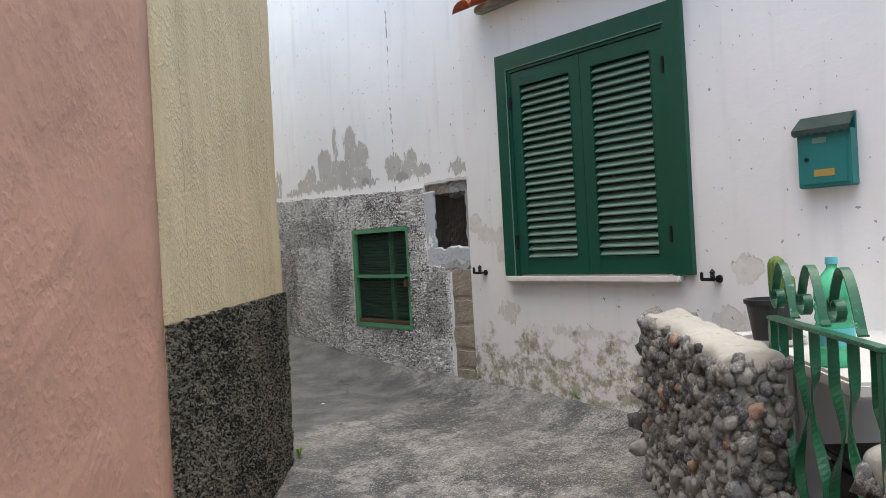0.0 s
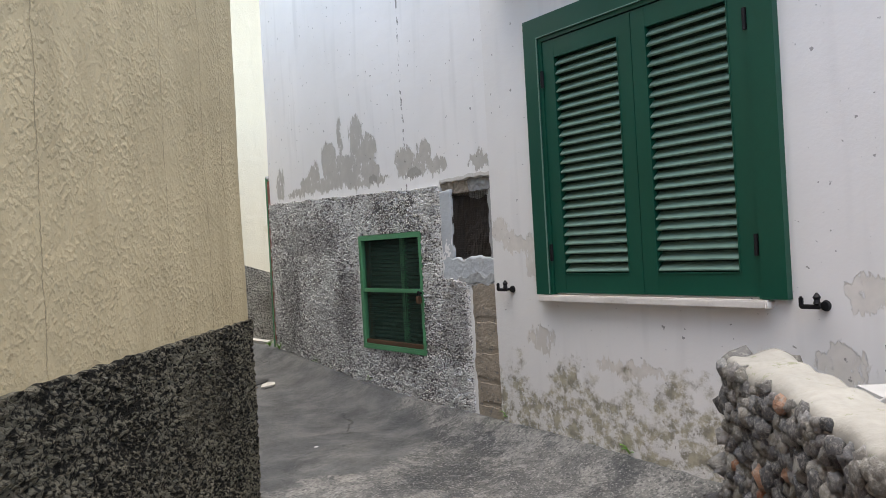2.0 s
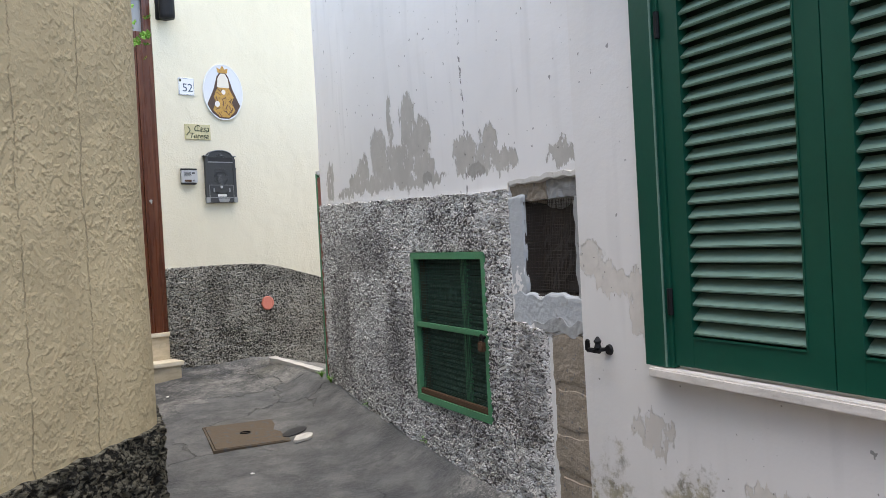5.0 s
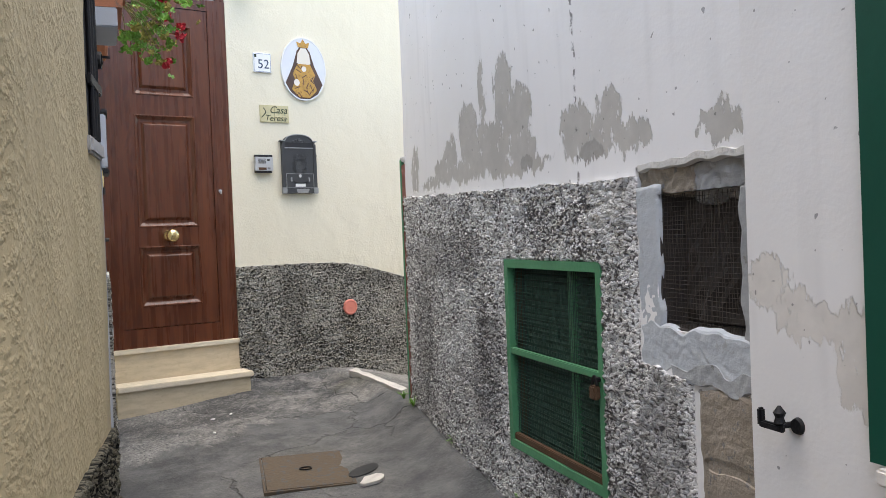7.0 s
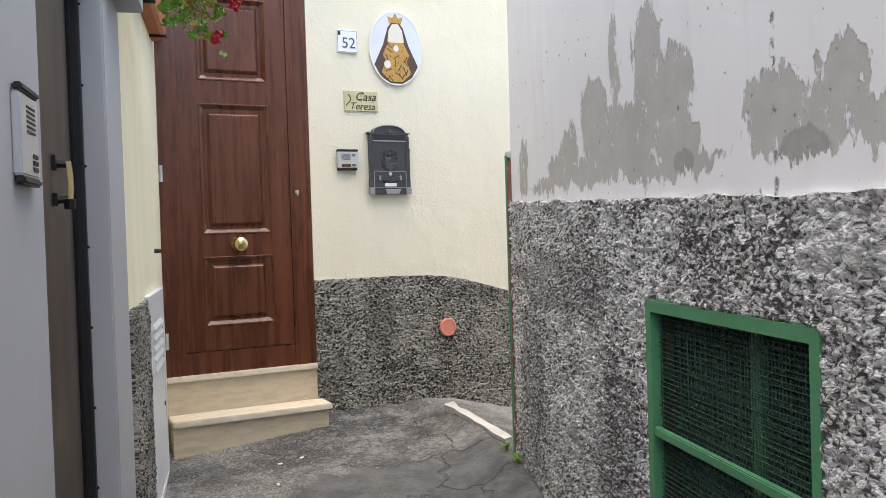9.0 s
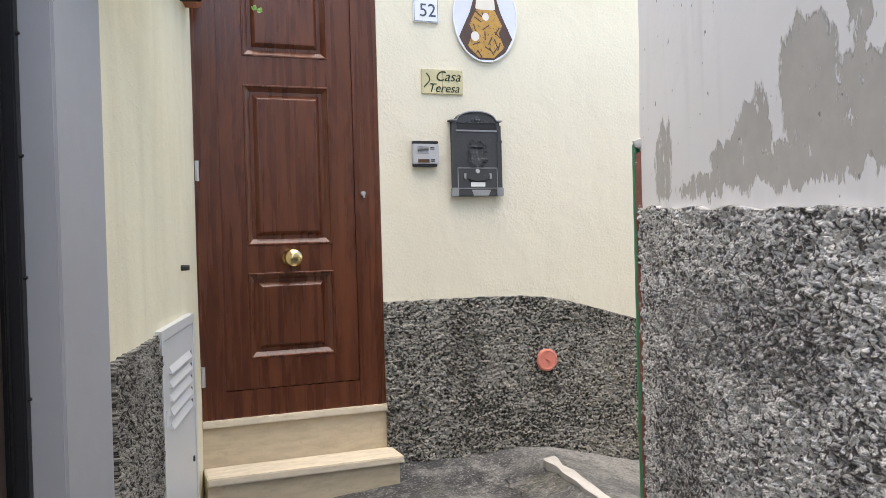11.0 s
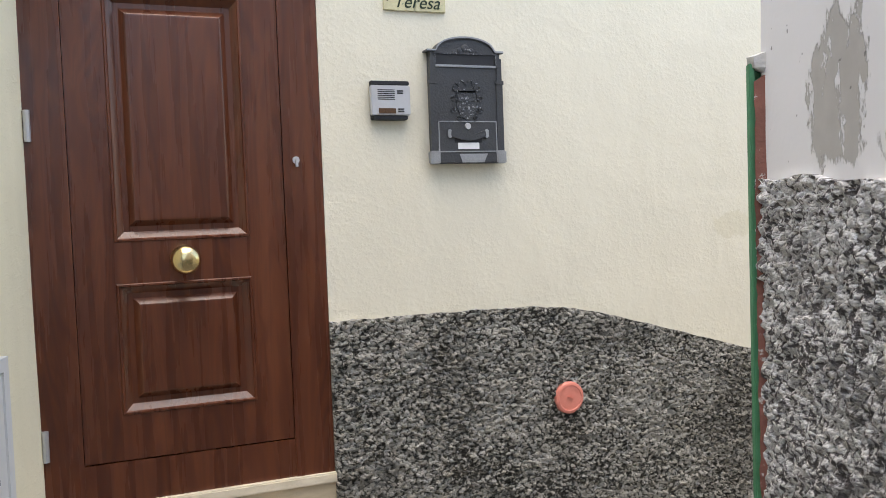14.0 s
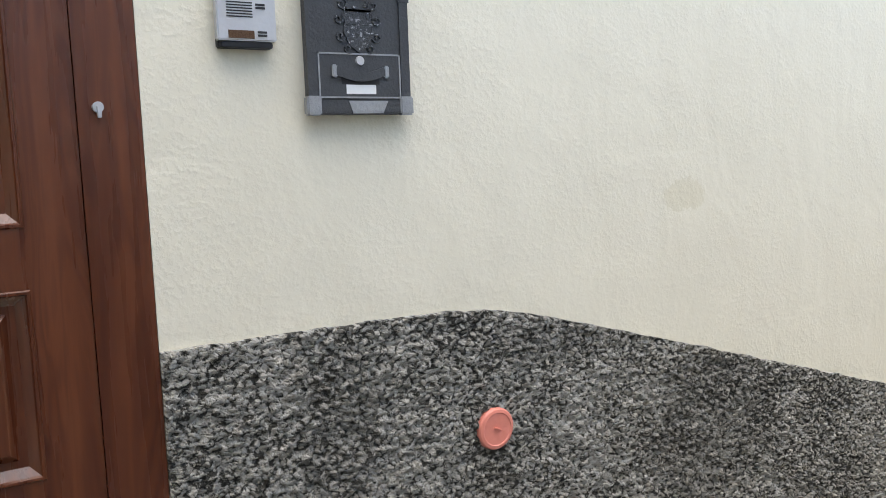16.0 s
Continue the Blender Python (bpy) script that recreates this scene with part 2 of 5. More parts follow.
def rock(name, cols):
    a = Mat(name, 0.85, 0, 0.25)
    v = a.obj()
    r = a.n("ObjectInfo", 5)
    col = a.ramp(r, [(i / len(cols), c) for i, c in enumerate(cols)])
    col = a.mix(a.step(a.noise(v, 2.2, 5, 0.7), 0.48, 0.66, 0, 0.7), col, (0.46, 0.45, 0.42))
    col = a.mix(a.step(a.noise(v, 1.3, 4), 0.52, 0.7, 0, 0.4), col, (0.05, 0.05, 0.05))
    return a.done(col, a.bump(a.noise(v, 2.6, 5, 0.7), 0.8, 0.02))


def marble(name, c):
    a = Mat(name, 0.55, 0, 0.4)
    v = a.obj()
    col = a.mix(a.step(a.noise(a.scaled(v, (2, 8, 8)), 4, 5, 0.6), 0.4, 0.65), c, tuple(x * 0.82 for x in c))
    col = a.mix(a.step(a.noise(v, 35, 5, 0.7), 0.55, 0.75, 0, 0.45), col, tuple(x * 0.55 for x in c))
    return a.done(col, a.bump(a.noise(v, 80, 4), 0.15, 0.004))


YELLOW = stucco("mustard_stucco", (0.475, 0.395, 0.25), (0.335, 0.272, 0.165), 0.34, 62, 0.45, (0.245, 0.98, 1.342, 1.55), True, 0.5)
CREAM = stucco("cream_stucco", (0.745, 0.70, 0.565), (0.68, 0.635, 0.50), 0.13, 75, 0.25, (), True, 0.3, [(3.24, 1.70, 0.09, 0.055)])
PALE = stucco("pale_yellow_paint", (0.87, 0.82, 0.62), (0.72, 0.67, 0.48), 0.15, 40, 0.5)
PINK = stucco("salmon_stucco", (0.425, 0.247, 0.177), (0.36, 0.20, 0.14), 0.22, 38, 0.3, (), True, 0.6)
CRACK_RUNS = (2.31, 3.18)
PEELED = [(0.30, 1.98, 0.09, 0.13), (0.92, 1.93, 0.16, 0.06), (1.02, 2.0, 0.09, 0.07), (1.27, 2.07, 0.13, 0.13), (1.46, 2.2, 0.035, 0.15), (1.55, 1.99, 0.38, 0.09), (1.7, 2.18, 0.1, 0.14), (1.86, 2.06, 0.1, 0.12), (1.88, 1.92, 0.12, 0.06),
          (1.3, 1.9, 0.4, 0.05), (0.75, 1.875, 0.3, 0.03), (1.8, 1.865, 0.3, 0.03), (2.3, 1.97, 0.12, 0.055), (2.42, 1.9, 0.22, 0.06), (2.53, 1.98, 0.07, 0.07), (2.66, 1.885, 0.1, 0.05), (3.07, 1.865, 0.1, 0.04)]
WALL_A = weathered_white("scaling_lime_paint", PEELED, (0.83, 0.82, 0.82), (0.77, 0.76, 0.755), (0.56, 0.54, 0.505), 0.0, (0.3, 0.28, 0.22), CRACK_RUNS, 0.21, [(2.41, 1.845, 0.09, 0.055), (1.9, 1.87, 0.06, 0.03)])
WALL_B = weathered_white("stained_white_paint", [(0.06, 1.47, 0.07, 0.06), (0.2, 1.4, 0.12, 0.05), (0.33, 1.33, 0.07, 0.11), (0.36, 0.92, 0.1, 0.06), (2.03, 1.17, 0.07, 0.06), (1.93, 0.92, 0.09, 0.08), (0.95, 0.82, 0.2, 0.03)],
                         (0.79, 0.775, 0.765), (0.735, 0.72, 0.705), (0.775, 0.735, 0.685), 0.76, (0.40, 0.36, 0.245), (9.0,), 0.2)
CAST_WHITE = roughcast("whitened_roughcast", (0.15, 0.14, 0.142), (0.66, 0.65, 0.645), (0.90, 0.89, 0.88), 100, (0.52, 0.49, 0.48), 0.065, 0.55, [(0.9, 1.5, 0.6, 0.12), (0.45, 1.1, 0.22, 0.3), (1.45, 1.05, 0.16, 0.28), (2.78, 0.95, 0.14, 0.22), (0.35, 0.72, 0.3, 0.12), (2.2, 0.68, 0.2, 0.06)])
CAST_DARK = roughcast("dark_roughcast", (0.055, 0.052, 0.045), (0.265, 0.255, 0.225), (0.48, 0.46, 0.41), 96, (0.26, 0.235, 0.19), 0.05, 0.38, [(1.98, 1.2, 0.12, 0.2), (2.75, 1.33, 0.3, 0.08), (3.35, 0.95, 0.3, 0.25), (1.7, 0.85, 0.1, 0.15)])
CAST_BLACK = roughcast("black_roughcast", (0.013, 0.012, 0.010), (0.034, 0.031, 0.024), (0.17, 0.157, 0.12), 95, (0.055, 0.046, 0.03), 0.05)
CONCRETE = concrete_ground()
CEMENT = plain("rough_cement", (0.36, 0.36, 0.36), 0.9, 0, 12, 0.3, 0.8)
PLASTER_BLUE = plain("pale_blue_plaster", (0.47, 0.50, 0.53), 0.9, 0, 12, 0.25, 0.9, (0.40, 0.41, 0.42), 0.6)
CEMENT_PALE = plain("pale_cement", (0.36, 0.37, 0.375), 0.9, 0, 11, 0.5, 1.0, (0.22, 0.215, 0.205), 0.6)
# Near-black lining for niche and hatch; the shade inside is put into its colour.
DARK_INSIDE = plain("recess_shade_masonry", (0.058, 0.049, 0.044), 0.95, 0, 8, 0.4, 0.8)
LIME = plain("broken_lime_plaster", (0.62, 0.60, 0.57), 0.9, 0, 14, 0.25, 0.8, (0.36, 0.33, 0.29), 0.6)
TUFF = plain("brown_tuff", (0.33, 0.28, 0.225), 0.95, 0, 22, 0.4, 1.0, (0.2, 0.19, 0.18), 0.58)
GREEN = plain("green_paint", (0.004, 0.068, 0.043), 0.34, 0, 10, 0.2, 0.12)
# Shutter green lightened so the slats carry the sky's light in their colour.
GREEN_SLAT = plain("paled_green_paint", (0.145, 0.24, 0.195), 0.5, 0, 10, 0.25, 0.12)
GREEN_OLD = plain("chipped_green_paint", (0.075, 0.26, 0.13), 0.5, 0, 14, 0.35, 0.4, (0.12, 0.06, 0.03), 0.66)
GREEN_GATE = plain("worn_green_enamel", (0.009, 0.098, 0.048), 0.35, 0, 12, 0.35, 0.3, (0.08, 0.34, 0.26), 0.62)
GREEN_BLIND = plain("dark_green_slats", (0.03, 0.07, 0.05), 0.7, 0, 14, 0.4, 0.3)
NETWIRE = plain("dusty_wire", (0.075, 0.063, 0.053), 0.7, 0.2, 30, 0.4, 0.3)
RUST = plain("rusty_iron", (0.10, 0.055, 0.03), 0.85, 0.2, 30, 0.45, 0.8)
COVER = plain("dirty_rusted_plate", (0.115, 0.088, 0.062), 0.85, 0.1, 14, 0.4, 0.8, (0.09, 0.09, 0.09), 0.55)
RED_LEAD = plain("red_primer", (0.24, 0.10, 0.075), 0.8, 0, 20, 0.4, 0.6, (0.5, 0.48, 0.45), 0.6)
IRON = plain("black_iron", (0.02, 0.02, 0.022), 0.55, 0.6, 30, 0.4, 0.4)
BOXIRON = plain("anthracite_cast_metal", (0.056, 0.059, 0.063), 0.45, 0.2, 30, 0.3, 0.4, (0.2, 0.21, 0.22), 0.71)
CRESTIRON = plain("rubbed_crest_metal", (0.055, 0.058, 0.062), 0.4, 0.3, 60, 0.4, 0.5, (0.32, 0.33, 0.34), 0.57)
BOXEDGE = plain("rubbed_cast_metal", (0.34, 0.35, 0.36), 0.4, 0.7, 30, 0.3, 0.4)
ALU = plain("brushed_aluminium", (0.55, 0.56, 0.58), 0.38, 0.6, 30, 0.1, 0.1)
BRASS = plain("polished_brass", (0.72, 0.56, 0.28), 0.22, 1.0, 20, 0.15, 0.05)
BLACK = plain("black_plastic", (0.018, 0.019, 0.022), 0.5, 0, 20, 0.3, 0.1)
PAPER = plain("white_card", (0.8, 0.8, 0.78), 0.7, 0, 30, 0.08, 0.05)
DOORWOOD = wood("mahogany_veneer", (0.066, 0.0172, 0.0078), (0.098, 0.027, 0.0108), (0.138, 0.041, 0.0155))
DARKDOOR = plain("dark_brown_paint", (0.045, 0.030, 0.024), 0.5, 0, 8, 0.25, 0.15)
GREY = plain("grey_wall_paint", (0.40, 0.415, 0.44), 0.75, 0, 3, 0.12, 0.25)
STONE_STEP = marble("cream_travertine", (0.72, 0.64, 0.50))
STONE_RISER = marble("tan_travertine", (0.58, 0.49, 0.35))
SILL = marble("white_marble", (0.74, 0.70, 0.66))
KERB = marble("dirty_marble", (0.58, 0.56, 0.52))
GLASS = Mat("dull_transom_glass", 0.15, 0, 0.5).done((0.30, 0.31, 0.32))
CERAMIC = plain("glazed_white_tile", (0.78, 0.80, 0.82), 0.15, 0, 20, 0.06, 0.03)
CERAMIC_SKY = plain("glazed_pale_blue", (0.66, 0.68, 0.73), 0.15, 0, 10, 0.12, 0.03)
GLAZE_BLUE = plain("blue_glaze", (0.03, 0.09, 0.25), 0.2, 0, 20, 0.2, 0.03)
GLAZE_GREY = plain("slate_blue_glaze", (0.075, 0.10, 0.16), 0.2, 0, 20, 0.2, 0.03)
GLAZE_BROWN = plain("brown_glaze", (0.08, 0.035, 0.02), 0.18, 0, 40, 0.5, 0.03)
GLAZE_GOLD = plain("ochre_glaze", (0.50, 0.27, 0.05), 0.18, 0, 60, 0.5, 0.03, (0.12, 0.05, 0.02), 0.58)
GLAZE_PALE = plain("ivory_glaze", (0.72, 0.66, 0.58), 0.18, 0, 20, 0.1, 0.03)
PLAQUE = plain("green_yellow_glaze", (0.60, 0.55, 0.34), 0.25, 0, 26, 0.4, 0.05, (0.22, 0.30, 0.20), 0.6)
INK = plain("dark_green_glaze", (0.015, 0.03, 0.012), 0.3, 0, 20, 0.2, 0.03)
CAPRED = plain("salmon_plastic", (0.72, 0.24, 0.18), 0.45, 0, 20, 0.15, 0.08)
WHITEBOX = plain("pale_grey_enamel", (0.69, 0.71, 0.71), 0.4, 0, 6, 0.08, 0.05)
TEAL = plain("teal_enamel", (0.012, 0.16, 0.155), 0.35, 0, 20, 0.15, 0.05)
TEAL_DARK = plain("weathered_teal_roof", (0.07, 0.11, 0.10), 0.6, 0, 30, 0.3, 0.3)
TERRA = plain("terracotta", (0.42, 0.16, 0.085), 0.85, 0, 16, 0.35, 0.5, (0.2, 0.12, 0.08), 0.6)
MORTAR = plain("pale_mortar", (0.34, 0.33, 0.30), 0.95, 0, 9, 0.35, 1.0, (0.24, 0.25, 0.17), 0.6)
ROCK = rock("beach_stones", [(0.13, 0.13, 0.135), (0.25, 0.24, 0.225), (0.16, 0.17, 0.19), (0.38, 0.37, 0.345), (0.20, 0.19, 0.165), (0.31, 0.30, 0.295), (0.11, 0.11, 0.115)])
ROCK_JOINED = rock("bottom_stones", [(0.16, 0.16, 0.165), (0.24, 0.235, 0.22)])
ROCK_RED = rock("brick_shards", [(0.38, 0.15, 0.09), (0.42, 0.22, 0.14), (0.45, 0.27, 0.19)])
LEAF = plain("geranium_leaf", (0.15, 0.33, 0.05), 0.5, 0, 30, 0.45, 0.2)
LEAF_DRY = plain("yellowing_leaf", (0.33, 0.30, 0.07), 0.6, 0, 30, 0.4, 0.2)
STEM = plain("woody_stem", (0.25, 0.22, 0.10), 0.8, 0, 30, 0.3, 0.2)
PETAL = plain("crimson_petal", (0.45, 0.012, 0.03), 0.5, 0, 40, 0.35, 0.1)
CACTUS = plain("cactus_skin", (0.10, 0.16, 0.035), 0.65, 0, 40, 0.3, 0.3, (0.30, 0.27, 0.12), 0.62)
SOIL = plain("dry_soil", (0.22, 0.20, 0.17), 0.95, 0, 40, 0.4, 1.0)
TABLE = plain("chalky_white_stone", (0.52, 0.52, 0.51), 0.6, 0, 6, 0.1, 0.1)


def bottle_plastic():
    a = Mat("green_clear_plastic", 0.18, 0, 0.5)
    a.b.inputs["Transmission Weight"].default_value = 0.55
    a.b.inputs["IOR"].default_value = 1.3
    return a.done((0.10, 0.62, 0.36))


BOTTLE = bottle_plastic()
CAP_BLUE = plain("aqua_plastic", (0.10, 0.45, 0.50), 0.4, 0, 20, 0.1, 0.05)

# ---- shape helpers ----


def link(name, me, mat, parent=None, label=""):
    ob = new(name, me)
    if mat:
        me.materials.append(mat)
    if parent:
        ob.parent = parent
    if label:
        tagged(ob, label)
    return ob


def part(name, bm, mat, parent=None, label="", smooth=False):
    me = bpy.data.meshes.new(name)
    bmesh.ops.recalc_face_normals(bm, faces=bm.faces)
    if smooth:
        for f in bm.faces:
            f.smooth = True
    bm.to_mesh(me)
    bm.free()
    return link(name, me, mat, parent, label)


def thing(name, m, label, category, group="", kind=""):
    ob = new(name)
    ob.empty_display_size = 0.05
    ob.matrix_world = m
    return tagged(ob, label, category, group, kind)


def box(x0, x1, y0, y1, z0, z1, bevel=0.0, bm=None):
    bm = bm or bmesh.new()
    r = bmesh.ops.create_cube(bm, size=1, matrix=Matrix.Translation(((x0 + x1) / 2, (y0 + y1) / 2, (z0 + z1) / 2)) @ Matrix.Diagonal((x1 - x0, y1 - y0, z1 - z0, 1)))
    if bevel:
        es = list({e for v in r["verts"] for e in v.link_edges})
        bmesh.ops.bevel(bm, geom=es, offset=bevel, segments=2, affect="EDGES")
    return bm


def cyl(r1, r2, depth, m=None, seg=24, bm=None):
    bm = bm or bmesh.new()
    bmesh.ops.create_cone(bm, cap_ends=True, segments=seg, radius1=r1, radius2=r2, depth=depth, matrix=m or Matrix())
    return bm


def rod(p, q, r, bm=None, seg=8):
    p, q = Vector(p), Vector(q)
    m = Matrix.Translation((p + q) / 2) @ (q - p).to_track_quat("Z", "Y").to_matrix().to_4x4()
    return cyl(r, r, (q - p).length, m, seg, bm)


def lathe(profile, seg=32, bm=None):
    """A turned solid round z from (radius, height) pairs."""
    bm = bm or bmesh.new()
    rings = [[bm.verts.new((r * math.cos(2 * math.pi * i / seg), r * math.sin(2 * math.pi * i / seg), z)) for i in range(seg)] for r, z in profile]
    for a, b in zip(rings, rings[1:]):
        for i in range(seg):
            bm.faces.new((a[i], a[(i + 1) % seg], b[(i + 1) % seg], b[i]))
    bm.faces.new(rings[0][::-1])
    bm.faces.new(rings[-1])
    return bm


def plate(outline, y0, y1, bm=None):
    """A slab whose outline lies in x and z, from depth y0 to y1."""
    bm = bm or bmesh.new()
    a = [bm.verts.new((x, y0, z)) for x, z in outline]
    b = [bm.verts.new((x, y1, z)) for x, z in outline]
    bm.faces.new(a), bm.faces.new(b[::-1])
    for i in range(len(a)):
        j = (i + 1) % len(a)
        bm.faces.new((a[i], b[i], b[j], a[j]))
    return bm


def oval(cx, cz, rx, rz, n=40):
    return [(cx + rx * math.cos(2 * math.pi * i / n), cz + rz * math.sin(2 * math.pi * i / n)) for i in range(n)]


def ribbon(pts, width, thick, side, bm=None, twist=None):
    """A flat bar along pts; side is the direction of its width; twist(k) turns it about its run."""
    bm = bm or bmesh.new()
    pts = [Vector(p) for p in pts]
    rings = []
    for i, p in enumerate(pts):
        t = (pts[min(i + 1, len(pts) - 1)] - pts[max(i - 1, 0)]).normalized()
        s = Vector(side)
        s = (s - t * s.dot(t)).normalized()
        if twist:
            s = Matrix.Rotation(twist(i / (len(pts) - 1)), 3, t) @ s
        u = t.cross(s)
        rings.append([bm.verts.new(p + s * a * width / 2 + u * b * thick / 2) for a, b in ((-1, -1), (1, -1), (1, 1), (-1, 1))])
    for a, b in zip(rings, rings[1:]):
        for i in range(4):
            bm.faces.new((a[i], a[(i + 1) % 4], b[(i + 1) % 4], b[i]))
    bm.faces.new(rings[0][::-1]), bm.faces.new(rings[-1])
    return bm


def text_mesh(name, words, size, mat, parent, m, depth=0.001, align="CENTER", shear=0.0):
    cu = bpy.data.curves.new(name, "FONT")
    cu.body, cu.size, cu.extrude, cu.align_x, cu.align_y, cu.shear = words, size, depth, align, "CENTER", shear
    ob = bpy.data.objects.new(name, cu)
    me = bpy.data.meshes.new_from_object(ob)
    bpy.data.objects.remove(ob)
    bpy.data.curves.remove(cu)
    made = link(name, me, mat, parent)
    made.matrix_local = m
    return made


UPRIGHT = pose(0, 0, 0, 90, 0, 0)


def path_points(pts, cuts):
    """Points, normals (into the wall) and run lengths along a polyline, cut at the given runs."""
    pts = [Vector(p) for p in pts]
    lens = [0.0]
    for a, b in zip(pts, pts[1:]):
        lens.append(lens[-1] + (b - a).length)
    runs = sorted({round(s, 4) for s in list(cuts) + lens if -1e-6 <= s <= lens[-1] + 1e-6})
    out = []
    for s in runs:
        i = max(k for k in range(len(pts) - 1) if lens[k] <= s + 1e-6)
        d = (pts[i + 1] - pts[i]).normalized()
        p = pts[i] + d * (s - lens[i])
        ds = [d]
        for k in range(1, len(pts) - 1):
            if abs(lens[k] - s) < 1e-5:
                ds = [(pts[k] - pts[k - 1]).normalized(), (pts[k + 1] - pts[k]).normalized()]
        t = sum(ds, Vector((0, 0))).normalized()
        out.append((s, p, Vector((-t.y, t.x)) / max(0.4, t.dot(ds[0]))))
    return out, lens[-1]


def sweep(name, pts, z0, z1, thick, mat, step=0.1, holes=(), relief=None, top=None, s0=0.0, s1=None, label="", category="wall", smooth=False):
    """A wall along pts (walked with the alley on the right), with openings (s0, s1, z0, z1) right through it, an uneven face and its run and height as UV."""
    total = path_points(pts, [])[1]
    s1 = total if s1 is None else s1
    cuts = [s0 + (s1 - s0) * i / max(1, round((s1 - s0) / step)) for i in range(max(1, round((s1 - s0) / step)) + 1)]
    edges_s = [h for q in holes for h in q[:2]]
    cuts = [c for c in cuts if all(abs(c - h) > step * 0.4 for h in edges_s)] + edges_s
    line = [q for q in path_points(pts, cuts)[0] if s0 - 1e-4 <= q[0] <= s1 + 1e-4]
    nz = max(1, round((z1 - z0) / step))
    edges_z = [h for q in holes for h in q[2:]]
    zs = [z0 + (z1 - z0) * i / nz for i in range(nz + 1)]
    zs = sorted([c for c in zs if all(abs(c - h) > step * 0.4 for h in edges_z)] + edges_z)
    verts, uvs, index = [], [], {}

    def at(i, j, back):
        if (i, j, back) not in index:
            s, p, n = line[i]
            z = zs[j]
            if top:
                z = min(z, top(s)) if z < z1 - 1e-6 else top(s)
            off = thick if back else -(relief(s, z) if relief else 0.0)
            q = p + n * off
            index[i, j, back] = len(verts)
            verts.append((q.x, q.y, z))
            uvs.append((s, z))
        return index[i, j, back]

    ni, nj = len(line) - 1, len(zs) - 1

    def solid(i, j):
        if not (0 <= i < ni and 0 <= j < nj):
            return False
        s, z = (line[i][0] + line[i + 1][0]) / 2, (zs[j] + zs[j + 1]) / 2
        if top and zs[j] >= top(s) and j < nj:
            return False
        return not any(a < s < b and c < z < d for a, b, c, d in holes)

    full = [[solid(i, j) for j in range(nj)] for i in range(ni)]
    faces = []
    for i in range(ni):
        for j in range(nj):
            if not full[i][j]:
                continue
            faces.append((at(i, j, 0), at(i + 1, j, 0), at(i + 1, j + 1, 0), at(i, j + 1, 0)))
            for di, dj, a, b in ((-1, 0, (i, j + 1), (i, j)), (1, 0, (i + 1, j), (i + 1, j + 1)), (0, -1, (i, j), (i + 1, j)), (0, 1, (i + 1, j + 1), (i, j + 1))):
                k, m = i + di, j + dj
                if not (0 <= k < ni and 0 <= m < nj and full[k][m]):
                    faces.append((at(*a, 0), at(*a, 1), at(*b, 1), at(*b, 0)))
    me = bpy.data.meshes.new(name)
    me.from_pydata(verts, [], faces)
    layer = me.uv_layers.new(name="run_and_height")
    loop_v = np.empty(len(me.loops), dtype=np.int32)
    me.loops.foreach_get("vertex_index", loop_v)
    layer.data.foreach_set("uv", np.array(uvs, dtype=np.float32)[loop_v].ravel())
    if smooth:
        me.polygons.foreach_set("use_smooth", np.ones(len(me.polygons), dtype=bool))
    ob = link(name, me, mat)
    return tagged(ob, label, category, kind="structure")


def wave(s, z, seed, scale=1.3, amount=0.012):
    return amount * noise.noise(Vector((s * scale, z * scale, seed)))


def grain(s, z, seed, proud=0.019, coarse=0.012, fine=0.009):
    """The thrown grain of roughcast."""
    a = abs(noise.noise(Vector((s * 30, z * 44, seed))))
    b = noise.noise(Vector((s * 62, z * 84, seed + 9)))
    c = noise.noise(Vector((s * 11, z * 13, seed + 4)))
    return proud + coarse * (min(1.0, a * 3.2) - 0.7) + fine * b + 0.5 * fine * c


def wall_pose(p, q, s, z=0.0, out=0.0):
    """A pose on the wall from p to q: x along it, y into it, z up."""
    p, q = Vector(p), Vector(q)
    d = (q - p).normalized()
    c = p + d * s - Vector((-d.y, d.x)) * out
    return pose(c.x, c.y, z, 0, 0, math.degrees(math.atan2(d.y, d.x)))


# ---- plan ----
A0, A1, A2 = (5.45, 6.19), (5.155, 5.43), (4.487, 3.15)
B0, B1 = (4.462, 3.155), (2.295, -4.0)
C0, C1 = (3.3, 7.541), (9.5, 7.541)
CORNER, L1 = (3.076, 3.352), (4.034, 7.541)
YD, LD = Vector((0.8034, 0.5954)), Vector((0.2229, 0.9748))
EDGE, GREY0 = (2.935, 3.248), (3.261, 4.159)
ED = (Vector(GREY0) - Vector(EDGE)).normalized()
P0 = tuple(Vector((1.499, 2.183)) - YD * 7.0)
ROUND = []
for k in range(9):
    f = k / 8
    a, c, b = Vector(EDGE) - YD * 0.07, Vector(EDGE), Vector(EDGE) + ED * 0.07
    ROUND.append(tuple(a * (1 - f) ** 2 + c * 2 * f * (1 - f) + b * f * f))
Y0 = (1.499, 2.183)
YELLOW_PATH = [Y0] + ROUND + [GREY0]
HIGH, LOW = 3.7, 3.5


def run_a(y):
    return 0.815 + (5.43 - y) * 1.0420


def run_b(y):
    return (3.155 - y) * 1.0449


def on_a(y, z, out=0.0):
    return wall_pose(A1, A2, (5.43 - y) * 1.0420, z, out)


def on_b(y, z, out=0.0):
    return wall_pose(B0, B1, run_b(y), z, out)


